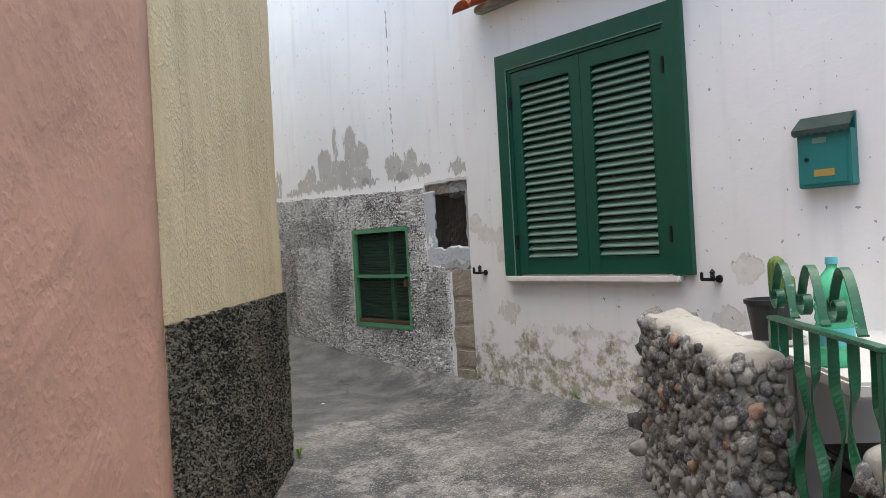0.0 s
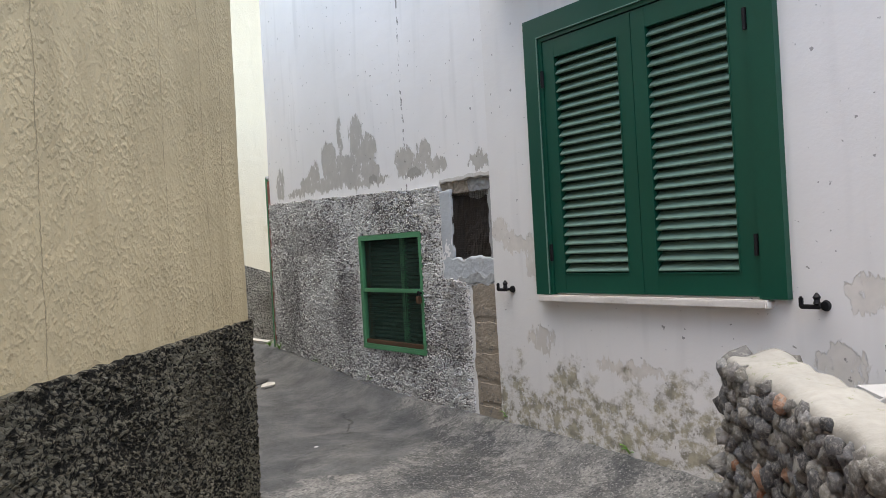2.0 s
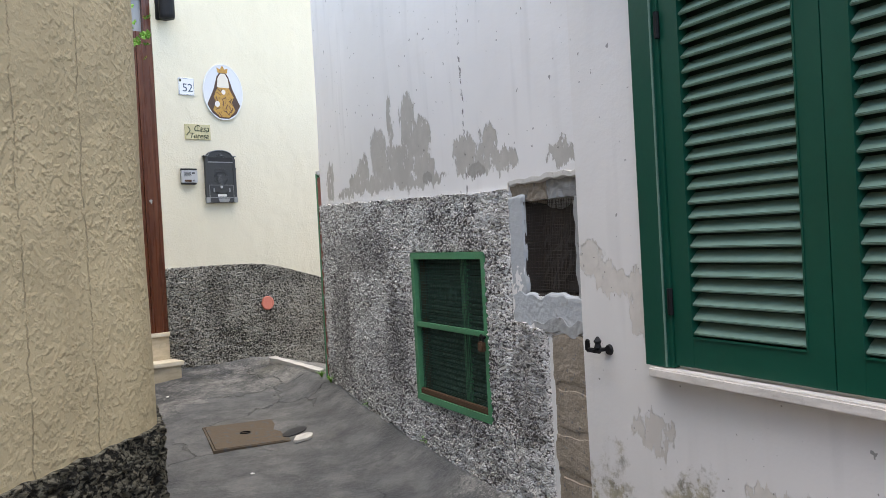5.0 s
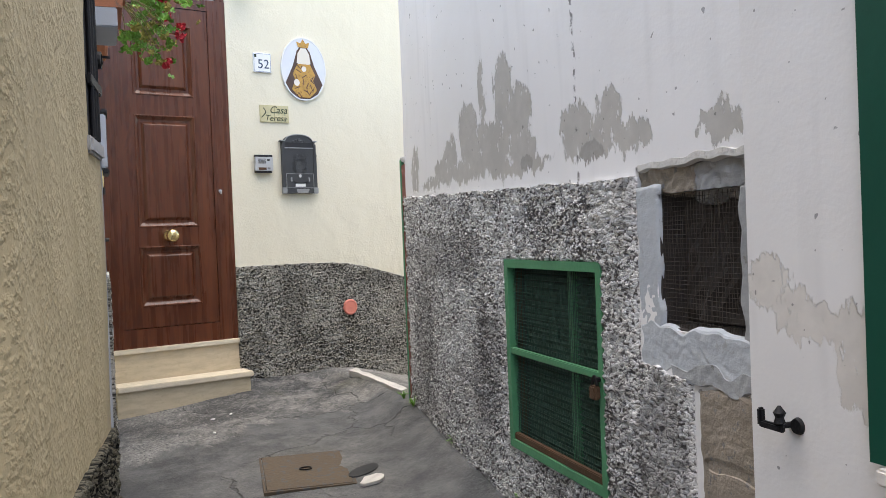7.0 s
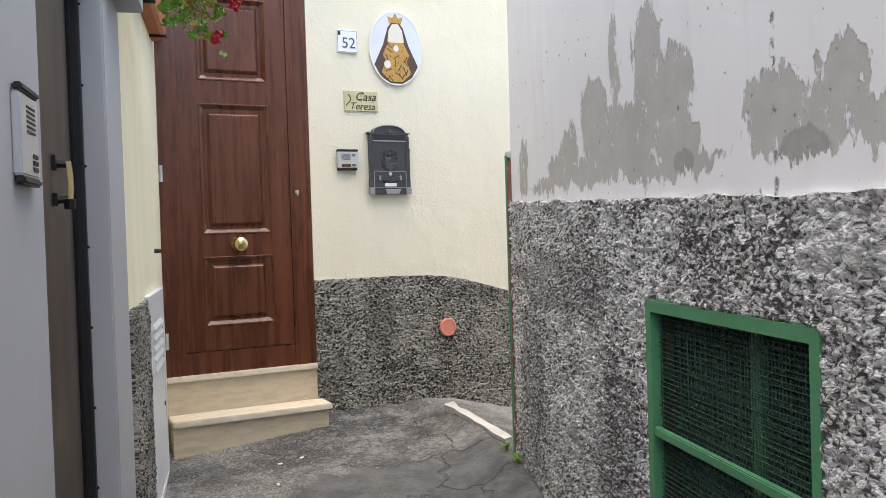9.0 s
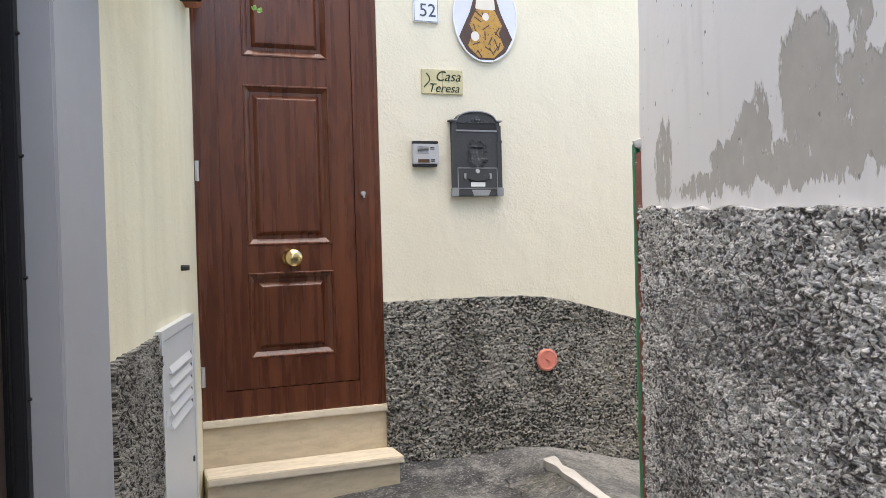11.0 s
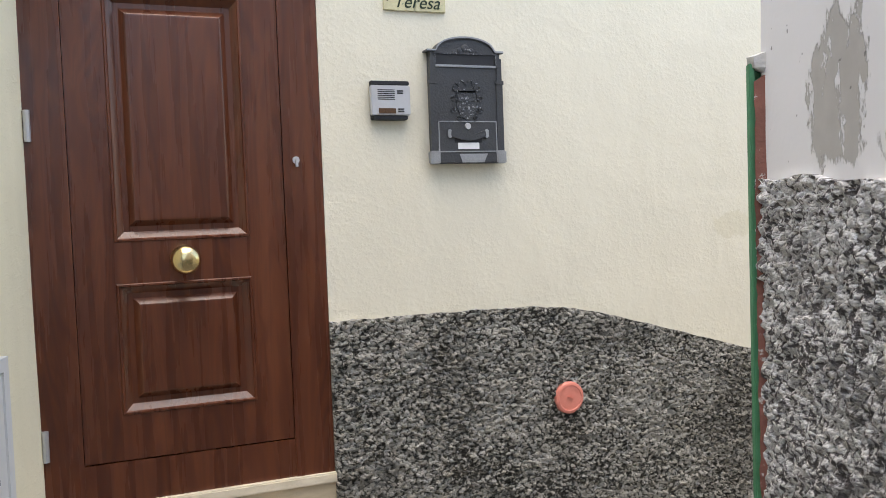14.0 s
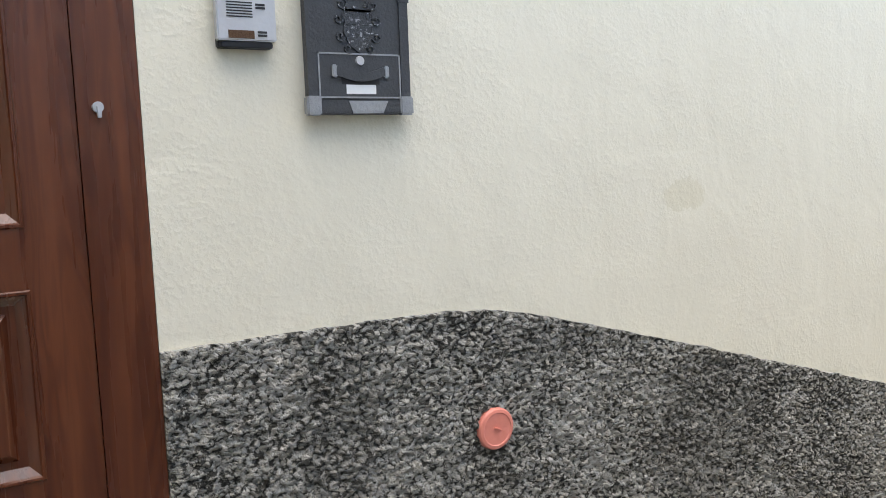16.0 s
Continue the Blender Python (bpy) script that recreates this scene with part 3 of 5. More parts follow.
def on_l(y, z, out=0.0):
    return wall_pose(CORNER, L1, (y - 3.352) / 0.9748, z, out)


def ground_z(x, y):
    d = max(0.0, 3.506 + 0.297 * y - x)
    f = 1 - math.exp(-d / 0.18)
    z = 0.33 + 0.0495 * min(max(y, -6), 7.6) - 0.13 * f - 0.05 * math.exp(-(y - 4.2) ** 2) - 0.065 * max(0.0, min(d, 6) - 0.8)
    z += 0.1 * f * math.exp(-abs(7.541 - y) / 0.25)
    return z - 0.27 * max(0.0, min(x, 9.5) - 5.6)


# ---- structure ----


def build_ground():
    near = np.arange(-4.0, 9.61, 0.05)
    line = np.concatenate(([-120, -60, -30, -15, -8], near, [15, 30, 60, 120]))
    n = len(line)
    verts = []
    for x in line:
        for y in line:
            z = ground_z(x, y)
            if -4 <= x <= 9.6 and -4 <= y <= 9.6:
                z += 0.012 * noise.noise(Vector((x * 1.7, y * 1.7, 3))) + 0.004 * noise.noise(Vector((x * 9, y * 9, 5)))
            verts.append((x, y, z))
    faces = [(i * n + j, (i + 1) * n + j, (i + 1) * n + j + 1, i * n + j + 1) for i in range(n - 1) for j in range(n - 1)]
    me = bpy.data.meshes.new("ground")
    me.from_pydata(verts, [], faces)
    me.polygons.foreach_set("use_smooth", np.ones(len(me.polygons), dtype=bool))
    tagged(link("ground", me, CONCRETE), "worn grey concrete alley paving with cracks and damp stains", "ground", kind="structure")


build_ground()
HATCH = (run_a(4.583), run_a(3.832), 0.755, 1.505)
NICHE = (run_a(3.545), run_a(3.168), 1.325, 1.70)
BROKEN = (run_a(3.645), run_a(3.162), 1.70, 1.785)
sweep("wall_east", [A0, A1, A2], -0.3, HIGH, 0.32, WALL_A, 0.12, [HATCH, NICHE, BROKEN], lambda s, z: wave(s, z, 1),
      label="tall house wall with scaling whitish paint over grey cement", smooth=False)
sweep("wall_house", [B0, B1], -0.3, 3.4, 0.34, WALL_B, 0.12, [(run_b(2.705), run_b(1.56), 1.15, 2.42)], lambda s, z: wave(s, z, 2, 1.3, 0.006),
      label="white-painted house wall stained brown and green near the ground")
sweep("wall_north", [C0, C1], -1.5, 4.25, 0.32, CREAM, 0.15, [(4.03 - 3.3, 4.893 - 3.3, 0.4, 3.62)], lambda s, z: wave(s, z, 3, 1, 0.006),
      label="cream-painted stucco house wall above a dark plinth")
sweep("wall_corner", YELLOW_PATH, -0.4, LOW, 0.4, YELLOW, 0.1, [], lambda s, z: wave(s, z, 4, 2.0, 0.008),
      label="mustard-yellow stucco house wall with a rounded corner", smooth=True)
LH = ((4.642 - 3.352) / 0.9748, (5.60 - 3.352) / 0.9748)
sweep("wall_west", [CORNER, L1], -0.4, LOW, 0.34, PALE, 0.12, [(LH[0], LH[1], 0.25, 2.6)], lambda s, z: wave(s, z, 5, 1.5, 0.005), s0=0.83,
      label="pale yellow stucco house wall beside a grey door surround")
sweep("wall_pink", [P0, tuple(Vector(Y0) - YD * 0.001)], -0.6, LOW, 0.4, PINK, 0.1, [], lambda s, z: -0.004 + min(1.0, (7.02 - s) / 0.35) * (wave(s, z, 6, 2.2, 0.02) + wave(s, z, 16, 7.0, 0.009 if z < 1.3 else 0.004) - 0.01),
      label="salmon-pink painted house wall with bulging plaster", smooth=True)
# Unseen walls added to close the place; the last two are low for skylight.
sweep("wall_south", [B1, P0], -1.0, LOW, 0.3, WALL_B, 0.5, label="plain white wall added out of view to close the alley")
sweep("wall_far", [C1, (9.5, 5.4)], -2.0, 2.0, 0.3, CREAM, 0.5, label="plain cream wall added out of view at the foot of the side lane")
sweep("wall_side", [(9.5, 5.4), (5.452, 6.19)], -2.0, 2.9, 0.3, WALL_A, 0.4, label="plain whitish side wall of the house, added out of view")


def top_a(s):
    y = 5.43 - (s - 0.815) / 1.042
    return 1.755 + (y - 3.65) * 0.035 + 0.012 * noise.noise(Vector((s * 7, 0, 4)))


def top_c(s):
    x = s + 3.3
    return 1.455 - 0.148 * ((x - 5.76) + math.sqrt((x - 5.76) ** 2 + 0.02)) + 0.006 * noise.noise(Vector((s * 14, 0, 7)))


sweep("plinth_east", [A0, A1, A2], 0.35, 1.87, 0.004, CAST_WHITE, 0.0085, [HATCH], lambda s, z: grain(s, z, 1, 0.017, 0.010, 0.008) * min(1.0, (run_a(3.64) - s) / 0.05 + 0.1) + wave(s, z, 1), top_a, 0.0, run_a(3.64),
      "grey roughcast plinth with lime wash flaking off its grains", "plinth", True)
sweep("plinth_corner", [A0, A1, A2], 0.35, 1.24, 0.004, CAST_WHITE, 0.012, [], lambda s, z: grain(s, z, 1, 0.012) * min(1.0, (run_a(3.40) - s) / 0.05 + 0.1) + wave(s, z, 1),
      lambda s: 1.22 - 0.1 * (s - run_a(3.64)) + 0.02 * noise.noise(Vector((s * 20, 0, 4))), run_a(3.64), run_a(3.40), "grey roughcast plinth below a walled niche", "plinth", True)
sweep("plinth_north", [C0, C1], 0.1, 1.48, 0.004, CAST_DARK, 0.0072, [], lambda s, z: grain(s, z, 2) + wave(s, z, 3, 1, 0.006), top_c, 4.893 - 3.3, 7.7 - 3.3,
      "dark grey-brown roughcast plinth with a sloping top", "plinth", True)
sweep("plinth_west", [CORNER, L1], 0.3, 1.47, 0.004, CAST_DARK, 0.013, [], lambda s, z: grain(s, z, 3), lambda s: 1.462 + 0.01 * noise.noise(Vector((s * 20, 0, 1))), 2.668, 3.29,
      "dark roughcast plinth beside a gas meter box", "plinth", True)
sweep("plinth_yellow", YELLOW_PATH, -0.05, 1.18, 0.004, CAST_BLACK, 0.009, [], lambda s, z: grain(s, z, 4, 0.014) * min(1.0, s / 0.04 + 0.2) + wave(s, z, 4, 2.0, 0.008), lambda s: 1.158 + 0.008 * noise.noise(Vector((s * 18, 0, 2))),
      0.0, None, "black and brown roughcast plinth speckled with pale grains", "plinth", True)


def bars(spans, bm=None):
    """Several boxes in one mesh."""
    bm = bm or bmesh.new()
    for q in spans:
        box(*q, 0.0, bm)
    return bm


def raised_panel(w, h, y=0.0):
    """A door panel with its sunk moulding and raised field, centred, facing -y."""
    bm = bmesh.new()
    rings = []
    for inset, depth in ((0.0, 0.0), (0.003, -0.004), (0.008, -0.004), (0.011, 0.001), (0.030, 0.015), (0.046, 0.015), (0.060, 0.002), (0.064, -0.001), (0.069, -0.0015)):
        a, b = w / 2 - inset, h / 2 - inset
        rings.append([bm.verts.new((sx * a, y + depth, sz * b)) for sx, sz in ((-1, -1), (1, -1), (1, 1), (-1, 1))])
    for p, q in zip(rings, rings[1:]):
        for i in range(4):
            bm.faces.new((p[i], p[(i + 1) % 4], q[(i + 1) % 4], q[i]))
    bm.faces.new(rings[-1])
    return bm


# ---- the panelled door and its steps ----
def front_door():
    d = thing("door_1", pose(4.03, 7.541, 0.9565), "closed mahogany-brown panelled front door above two stone steps", "door", kind="structure")
    part("door_frame", bars([(0.002, 0.113, 0.0, 0.1, 0.0, 2.315), (0.737, 0.861, 0.0, 0.1, 0.0, 2.315), (0.113, 0.737, 0.004, 0.1, 0.0, 0.128), (0.113, 0.737, 0.004, 0.1, 2.24, 2.315), (0.002, 0.861, 0.0, 0.1, 2.6, 2.663), (0.002, 0.06, 0.01, 0.09, 2.315, 2.6), (0.8, 0.861, 0.01, 0.09, 2.315, 2.6)]), DOORWOOD, d)
    leaf = part("door_leaf", bars([(0.1145, 0.226, 0.008, 0.06, 0.132, 2.236), (0.624, 0.7355, 0.008, 0.06, 0.132, 2.236), (0.226, 0.624, 0.008, 0.06, 0.132, 0.267), (0.226, 0.624, 0.008, 0.06, 0.66, 0.784), (0.226, 0.624, 0.008, 0.06, 1.52, 1.648), (0.226, 0.624, 0.008, 0.06, 2.12, 2.236)]), DOORWOOD, d)
    for z0, z1 in ((0.267, 0.66), (0.784, 1.52), (1.648, 2.12)):
        p = part("panel", raised_panel(0.398, z1 - z0), DOORWOOD, leaf)
        p.location = (0.425, 0.008, (z0 + z1) / 2)
    part("backing", box(0.05, 0.82, 0.07, 0.09, 0.05, 2.3), DARKDOOR, d)
    k = part("knob", lathe([(0.0301, 0.0), (0.0301, 0.006), (0.012, 0.012), (0.011, 0.03), (0.02, 0.036), (0.031, 0.05), (0.033, 0.06), (0.027, 0.072), (0.012, 0.079), (0.001, 0.08)]), BRASS, d, "round polished brass knob", True)
    k.matrix_local = pose(0.422, 0.008, 0.726, 90) @ Matrix.Scale(1.32, 4)
    lock = part("lock", cyl(0.011, 0.011, 0.016, pose(0, 0, 0, 90)), ALU, d, "small steel lock cylinder")
    lock.location = (0.776, -0.004, 1.02)
    kh = part("key_slot", box(-0.004, 0.004, -0.02, -0.008, -0.022, 0.002, 0.001), ALU, lock)
    kh.location = (0, 0, 0)
    for z in (0.205, 1.125, 2.05):
        part("hinge", rod((0.014, -0.006, z - 0.045), (0.014, -0.006, z + 0.045), 0.0095), ALU, d, "pale metal hinge")
    part("transom_pane", box(0.06, 0.8, 0.04, 0.048, 2.31, 2.61), GLASS, d, "dull grey glass pane")

    s = thing("doorstep", pose(4.03, 7.541, 0.0), "two cream travertine steps below the brown front door", "steps", kind="structure")
    part("sill", box(0.003, 0.868, -0.018, 0.12, 0.931, 0.963, 0.004), STONE_STEP, s)
    part("riser", box(0.003, 0.862, 0.0, 0.12, 0.70, 0.931), STONE_RISER, s)
    part("tread", box(0.003, 0.885, -0.195, 0.0, 0.718, 0.752, 0.005), STONE_STEP, s)
    part("riser", box(0.003, 0.866, -0.175, -0.003, 0.40, 0.718), STONE_RISER, s)


front_door()


# ---- things on the cream wall ----
def post_box():
    w, h = 0.268, 0.38
    b = thing("letterbox", pose(5.272, 7.541, 1.955), "anthracite cast-metal letterbox with arched top on the cream wall", "letterbox")
    b.matrix_world = pose(5.256, 7.541, 1.955) @ Matrix.Diagonal((1.0, 0.42, 0.985, 1))
    top = [(w / 2 + 0.104 * math.cos(math.pi * i / 16), h + 0.004 + 0.044 * math.sin(math.pi * i / 16)) for i in range(17)]
    part("body", plate([(0.008, 0.03), (w - 0.008, 0.03), (w - 0.008, h)] + top + [(0.008, h)], -0.085, 0.004), BOXIRON, b)
    rim = [(w + 0.006, h + 0.002), (w - 0.026, h + 0.002)] + top[1:-1] + [(0.026, h + 0.002), (-0.006, h + 0.002)]
    part("cornice", ribbon([(x, -0.046, z) for x, z in rim], 0.1, 0.007, (0, 1, 0)), BOXIRON, b, "arched cornice")
    part("cornice_edge", ribbon([(x, -0.097, z + 0.002) for x, z in rim], 0.003, 0.005, (0, 1, 0)), BOXEDGE, b, "rubbed bright edge")
    for x in (0.0, w - 0.024):
        p = part("pilaster", bars([(x, x + 0.024, -0.094, -0.06, 0.03, h - 0.1), (x - 0.003, x + 0.027, -0.099, -0.06, h - 0.108, h - 0.095), (x + 0.003, x + 0.021, -0.096, -0.06, h - 0.095, h - 0.02)]), BOXIRON, b)
        part("foot", box(x - 0.006, x + 0.03, -0.1, -0.05, 0.0, 0.045, 0.004), BOXEDGE, b)
    part("base", box(0.02, w - 0.02, -0.093, 0.0, 0.002, 0.036, 0.004), BOXIRON, b)
    part("base_plate", plate([(0.11, 0.004), (0.19, 0.004), (0.205, 0.034), (0.1, 0.034)], -0.0955, -0.09), BOXEDGE, b, "scraped bare metal patch")
    part("slot", box(0.026, w - 0.026, -0.0865, -0.07, h - 0.045, h - 0.008), BLACK, b)
    part("slot_frame", bars([(0.02, 0.026, -0.094, -0.08, h - 0.045, h - 0.003), (w - 0.026, w - 0.02, -0.094, -0.08, h - 0.045, h - 0.003), (0.026, w - 0.026, -0.094, -0.08, h - 0.008, h - 0.003)]), CRESTIRON, b)
    part("flap", box(0.022, w - 0.022, -0.096, -0.08, h - 0.052, h - 0.044, 0.002), BOXEDGE, b)
    ornament = bmesh.new()
    for x, z, r in ((0, 0.012, 0.014), (-0.022, 0.006, 0.009), (0.022, 0.006, 0.009), (-0.042, 0.002, 0.006), (0.042, 0.002, 0.006)):
        bmesh.ops.create_icosphere(ornament, subdivisions=2, radius=r, matrix=Matrix.Translation((w / 2 + x, -0.085, h + z)) @ Matrix.Diagonal((1, 0.5, 1, 1)))
    part("ornament", ornament, CRESTIRON, b, smooth=True)
    crest = bmesh.new()
    shield = [(-0.034, 0.03), (0.034, 0.03), (0.036, -0.02), (0.022, -0.05), (0.0, -0.066), (-0.022, -0.05), (-0.036, -0.02)]
    plate([(w / 2 + x, 0.215 + z) for x, z in shield], -0.091, -0.084, crest)

    def wire(pts, r=0.004):
        ribbon([(w / 2 + x, -0.091, 0.215 + z) for x, z in pts], r, 0.008, (0, 0, 1), crest)

    wire(shield + shield[:2], 0.006)
    wire([(-0.034, 0.0), (0.034, 0.0)])
    wire([(0.0, 0.03), (0.0, -0.06)])
    for sx in (-1, 1):
        for cx, cz, r0, turn in ((0.042, 0.045, 0.016, 1.6), (0.05, 0.01, 0.014, 2.4), (0.048, -0.03, 0.013, 3.4), (0.028, -0.058, 0.012, 4.2)):
            wire([(sx * (cx + r0 * (1 - k / 16) * math.cos(turn + k * 0.55)), cz + r0 * (1 - k / 16) * math.sin(turn + k * 0.55)) for k in range(14)])
        wire([(sx * 0.006, 0.062), (sx * 0.02, 0.07), (sx * 0.03, 0.055), (sx * 0.028, 0.036)], 0.005)
    rng = random.Random(4)
    for _ in range(26):
        x, z = rng.uniform(-0.03, 0.03), rng.uniform(-0.045, 0.065)
        bmesh.ops.create_icosphere(crest, subdivisions=1, radius=rng.uniform(0.003, 0.006), matrix=Matrix.Translation((w / 2 + x, -0.091, 0.215 + z)) @ Matrix.Diagonal((1, 0.6, rng.uniform(0.7, 1.8), 1)))
    part("crest", crest, CRESTIRON, b, "raised ornamental crest")
    door = part("box_door", bars([(0.028, w - 0.028, -0.09, -0.08, 0.045, 0.142)]), BOXIRON, b)
    part("edge", bars([(0.026, w - 0.026, -0.0935, -0.085, 0.142, 0.146), (0.026, 0.03, -0.0935, -0.085, 0.042, 0.146), (w - 0.03, w - 0.026, -0.0935, -0.085, 0.042, 0.146), (0.026, w - 0.026, -0.0935, -0.085, 0.04, 0.044)]), BOXEDGE, door)
    k = part("lock", cyl(0.012, 0.01, 0.012, pose(w / 2, -0.094, 0.128, 90)), ALU, door)
    grip = [(w / 2 + 0.064 * (i / 8 - 1), -0.098 - 0.008 * math.sin(math.pi * i / 16), 0.105 - 0.016 * math.sin(math.pi * i / 16)) for i in range(17)]
    part("handle", ribbon(grip, 0.02, 0.007, (0, 0, 1)), BOXIRON, door, "curved drop handle")
    for x in (-0.068, 0.068):
        part("handle_end", box(w / 2 + x - 0.007, w / 2 + x + 0.007, -0.104, -0.088, 0.088, 0.118, 0.003), BOXEDGE, door)
    part("finger_gap", box(w / 2 - 0.05, w / 2 + 0.05, -0.0912, -0.0895, 0.072, 0.09, 0.0005), BLACK, door)
    part("name_card", box(w / 2 - 0.038, w / 2 + 0.04, -0.0915, -0.0895, 0.05, 0.072), PAPER, door, "small white paper label")


post_box()


def entry_phone():
    b = thing("intercom", pose(5.054, 7.541, 2.103), "small aluminium door intercom with black top edge", "intercom")
    part("back_box", box(0.006, 0.128, -0.016, 0.004, 0.0, 0.12, 0.003), BLACK, b)
    part("faceplate", box(0.0, 0.134, -0.036, -0.014, 0.014, 0.1105, 0.003), ALU, b)
    part("top_edge", box(0.0, 0.132, -0.035, -0.012, 0.111, 0.125, 0.003), BLACK, b)
    part("bottom_edge", box(0.008, 0.126, -0.03, -0.01, 0.0, 0.0135, 0.002), BLACK, b)
    for i in range(6):
        part("sound_slot", box(0.022, 0.08, -0.0372, -0.035, 0.064 + 0.006 * i, 0.0666 + 0.006 * i), BLACK, b)
    for x0, z0 in ((0.088, 0.09), (0.088, 0.083), (0.09, 0.024), (0.09, 0.031)):
        part("button", box(x0, x0 + 0.021, -0.0378, -0.035, z0, z0 + 0.0045), BLACK, b)
    part("name_strip", box(0.024, 0.082, -0.0374, -0.035, 0.019, 0.036), RUST, b)


entry_phone()


def number_tile():
    b = thing("house_number", pose(5.1475, 7.541, 2.8775), "white glazed house number tile with blue figures", "number tile")
    part("tile", box(-0.066, 0.066, -0.014, 0.004, -0.068, 0.068, 0.003), CERAMIC, b)
    text_mesh("figures", "52", 0.09, GLAZE_GREY, b, pose(0.008, -0.0148, -0.012, 90))
    part("border", bars([(-0.062, 0.062, -0.0146, -0.013, 0.0615, 0.0635), (-0.062, 0.062, -0.0146, -0.013, -0.0635, -0.0615), (-0.062, -0.06, -0.0146, -0.013, -0.062, 0.062), (0.06, 0.062, -0.0146, -0.013, -0.062, 0.062)]), GLAZE_BLUE, b)
    part("emblem", box(-0.058, -0.042, -0.0146, -0.013, 0.036, 0.058), INK, b)


number_tile()


def name_plaque():
    b = thing("name_plaque", pose(5.226, 7.541, 2.523), "hand-painted green and yellow ceramic name plaque", "plaque")
    for x0, x1 in ((-0.109, -0.0008), (0.0008, 0.109)):
        part("tile", box(x0, x1, -0.009, 0.004, -0.06, 0.06, 0.002), PLAQUE, b)
    text_mesh("lettering", "Casa", 0.07, INK, b, pose(0.028, -0.0098, 0.026, 90), shear=0.3)
    text_mesh("lettering", "Teresa", 0.06, INK, b, pose(0.005, -0.0098, -0.032, 90), shear=0.3)
    part("flourish", ribbon([(-0.085 + 0.018 * math.sin(4 * f), -0.0096, 0.04 - 0.07 * f) for f in [i / 12 for i in range(13)]], 0.006, 0.001, (1, 0, 0)), INK, b)


name_plaque()


def shrine_tile():
    b = thing("devotional_tile", pose(5.465, 7.541, 2.857), "oval painted ceramic tile in white, gold and brown", "wall tile")
    part("oval_plate", plate(oval(0, 0, 0.176, 0.227, 56), -0.014, 0.004), CERAMIC_SKY, b)
    part("rim", ribbon([(x, -0.0145, z) for x, z in oval(0, 0, 0.173, 0.224, 56)] + [(0.173, -0.0145, 0.0), (0.172, -0.0145, 0.02)], 0.006, 0.003, (0, 0, 1)), CERAMIC, b)
    part("brown_cloak", plate([(-0.052, 0.125), (-0.02, 0.168), (0.02, 0.168), (0.052, 0.125), (0.085, 0.02), (0.146, -0.105), (0.105, -0.176), (0.04, -0.215), (-0.04, -0.215), (-0.105, -0.176), (-0.146, -0.105), (-0.085, 0.02)], -0.0155, -0.013), GLAZE_BROWN, b)
    part("pale_veil", plate([(-0.045, 0.11), (-0.02, 0.15), (0.02, 0.15), (0.045, 0.11), (0.055, 0.04), (0.02, 0.03), (-0.02, 0.03), (-0.055, 0.04)], -0.0165, -0.014), GLAZE_PALE, b)
    part("gold_field", plate([(-0.05, 0.035), (0.05, 0.035), (0.09, -0.04), (0.07, -0.08), (0.1, -0.15), (0.04, -0.205), (-0.04, -0.205), (-0.1, -0.15), (-0.07, -0.08), (-0.09, -0.04)], -0.0168, -0.014), GLAZE_GOLD, b)
    part("gold_top", plate([(-0.04, 0.155), (-0.05, 0.195), (-0.02, 0.185), (0, 0.215), (0.02, 0.185), (0.05, 0.195), (0.04, 0.155)], -0.0172, -0.014), GLAZE_GOLD, b)
    for cx, cz, r in ((0.0, 0.0, 0.018), (-0.06, -0.1, 0.022)):
        part("pale_spot", plate(oval(cx, cz, r, r * 1.1, 20), -0.0176, -0.014), GLAZE_PALE, b)
    rng = random.Random(8)
    for _ in range(16):
        x, z = rng.uniform(-0.07, 0.07), rng.uniform(-0.19, 0.02)
        p = part("dark_stroke", box(-0.003, 0.003, -0.0174, -0.015, -0.022, 0.022), GLAZE_BROWN, b)
        p.matrix_local = pose(x, 0, z, 0, rng.uniform(-70, 70), 0)


shrine_tile()


def pipe_cap():
    b = thing("pipe_cap", pose(5.76, 7.541 - 0.014, 1.108), "round salmon-red plastic pipe cap in the roughcast plinth", "pipe cap")
    c = part("cap", lathe([(0.058, -0.03), (0.058, 0.012), (0.054, 0.017), (0.046, 0.019), (0.044, 0.017), (0.001, 0.017)], 40), CAPRED, b, smooth=False)
    c.matrix_local = pose(0, 0, 0, 90)
    t = part("tab", box(-0.012, 0.012, -0.022, -0.016, -0.002, 0.002, 0.001), CAPRED, b)
    t.matrix_local = pose(0, 0, 0.002, 0, 25, 0)
    r = part("cement_ring", lathe([(0.068, -0.02), (0.065, -0.004), (0.06, 0.0), (0.059, -0.02)], 28), TUFF, b)
    r.matrix_local = pose(0, 0, 0, 90)


pipe_cap()


def porch_lamp():
    b = thing("wall_lamp", pose(4.98, 7.541, 3.36), "dark metal wall lamp above the brown door", "lamp")
    part("wall_plate", box(-0.05, 0.05, -0.02, 0.004, 0.02, 0.2, 0.005), IRON, b)
    part("arm", rod((0, -0.01, 0.12), (0, -0.1, 0.14), 0.012), IRON, b)
    part("housing", lathe([(0.02, 0.0), (0.055, 0.01), (0.06, 0.03), (0.06, 0.16), (0.02, 0.19)], 20), IRON, b).location = (0, -0.1, 0.0)


porch_lamp()


# ---- the scaling wall: hatch, niche, quoins, corner guard ----
def frame_boxes(w, h, t, y0, y1):
    return bars([(0, t, y0, y1, 0, h), (w - t, w, y0, y1, 0, h), (t, w - t, y0, y1, 0, t), (t, w - t, y0, y1, h - t, h)])


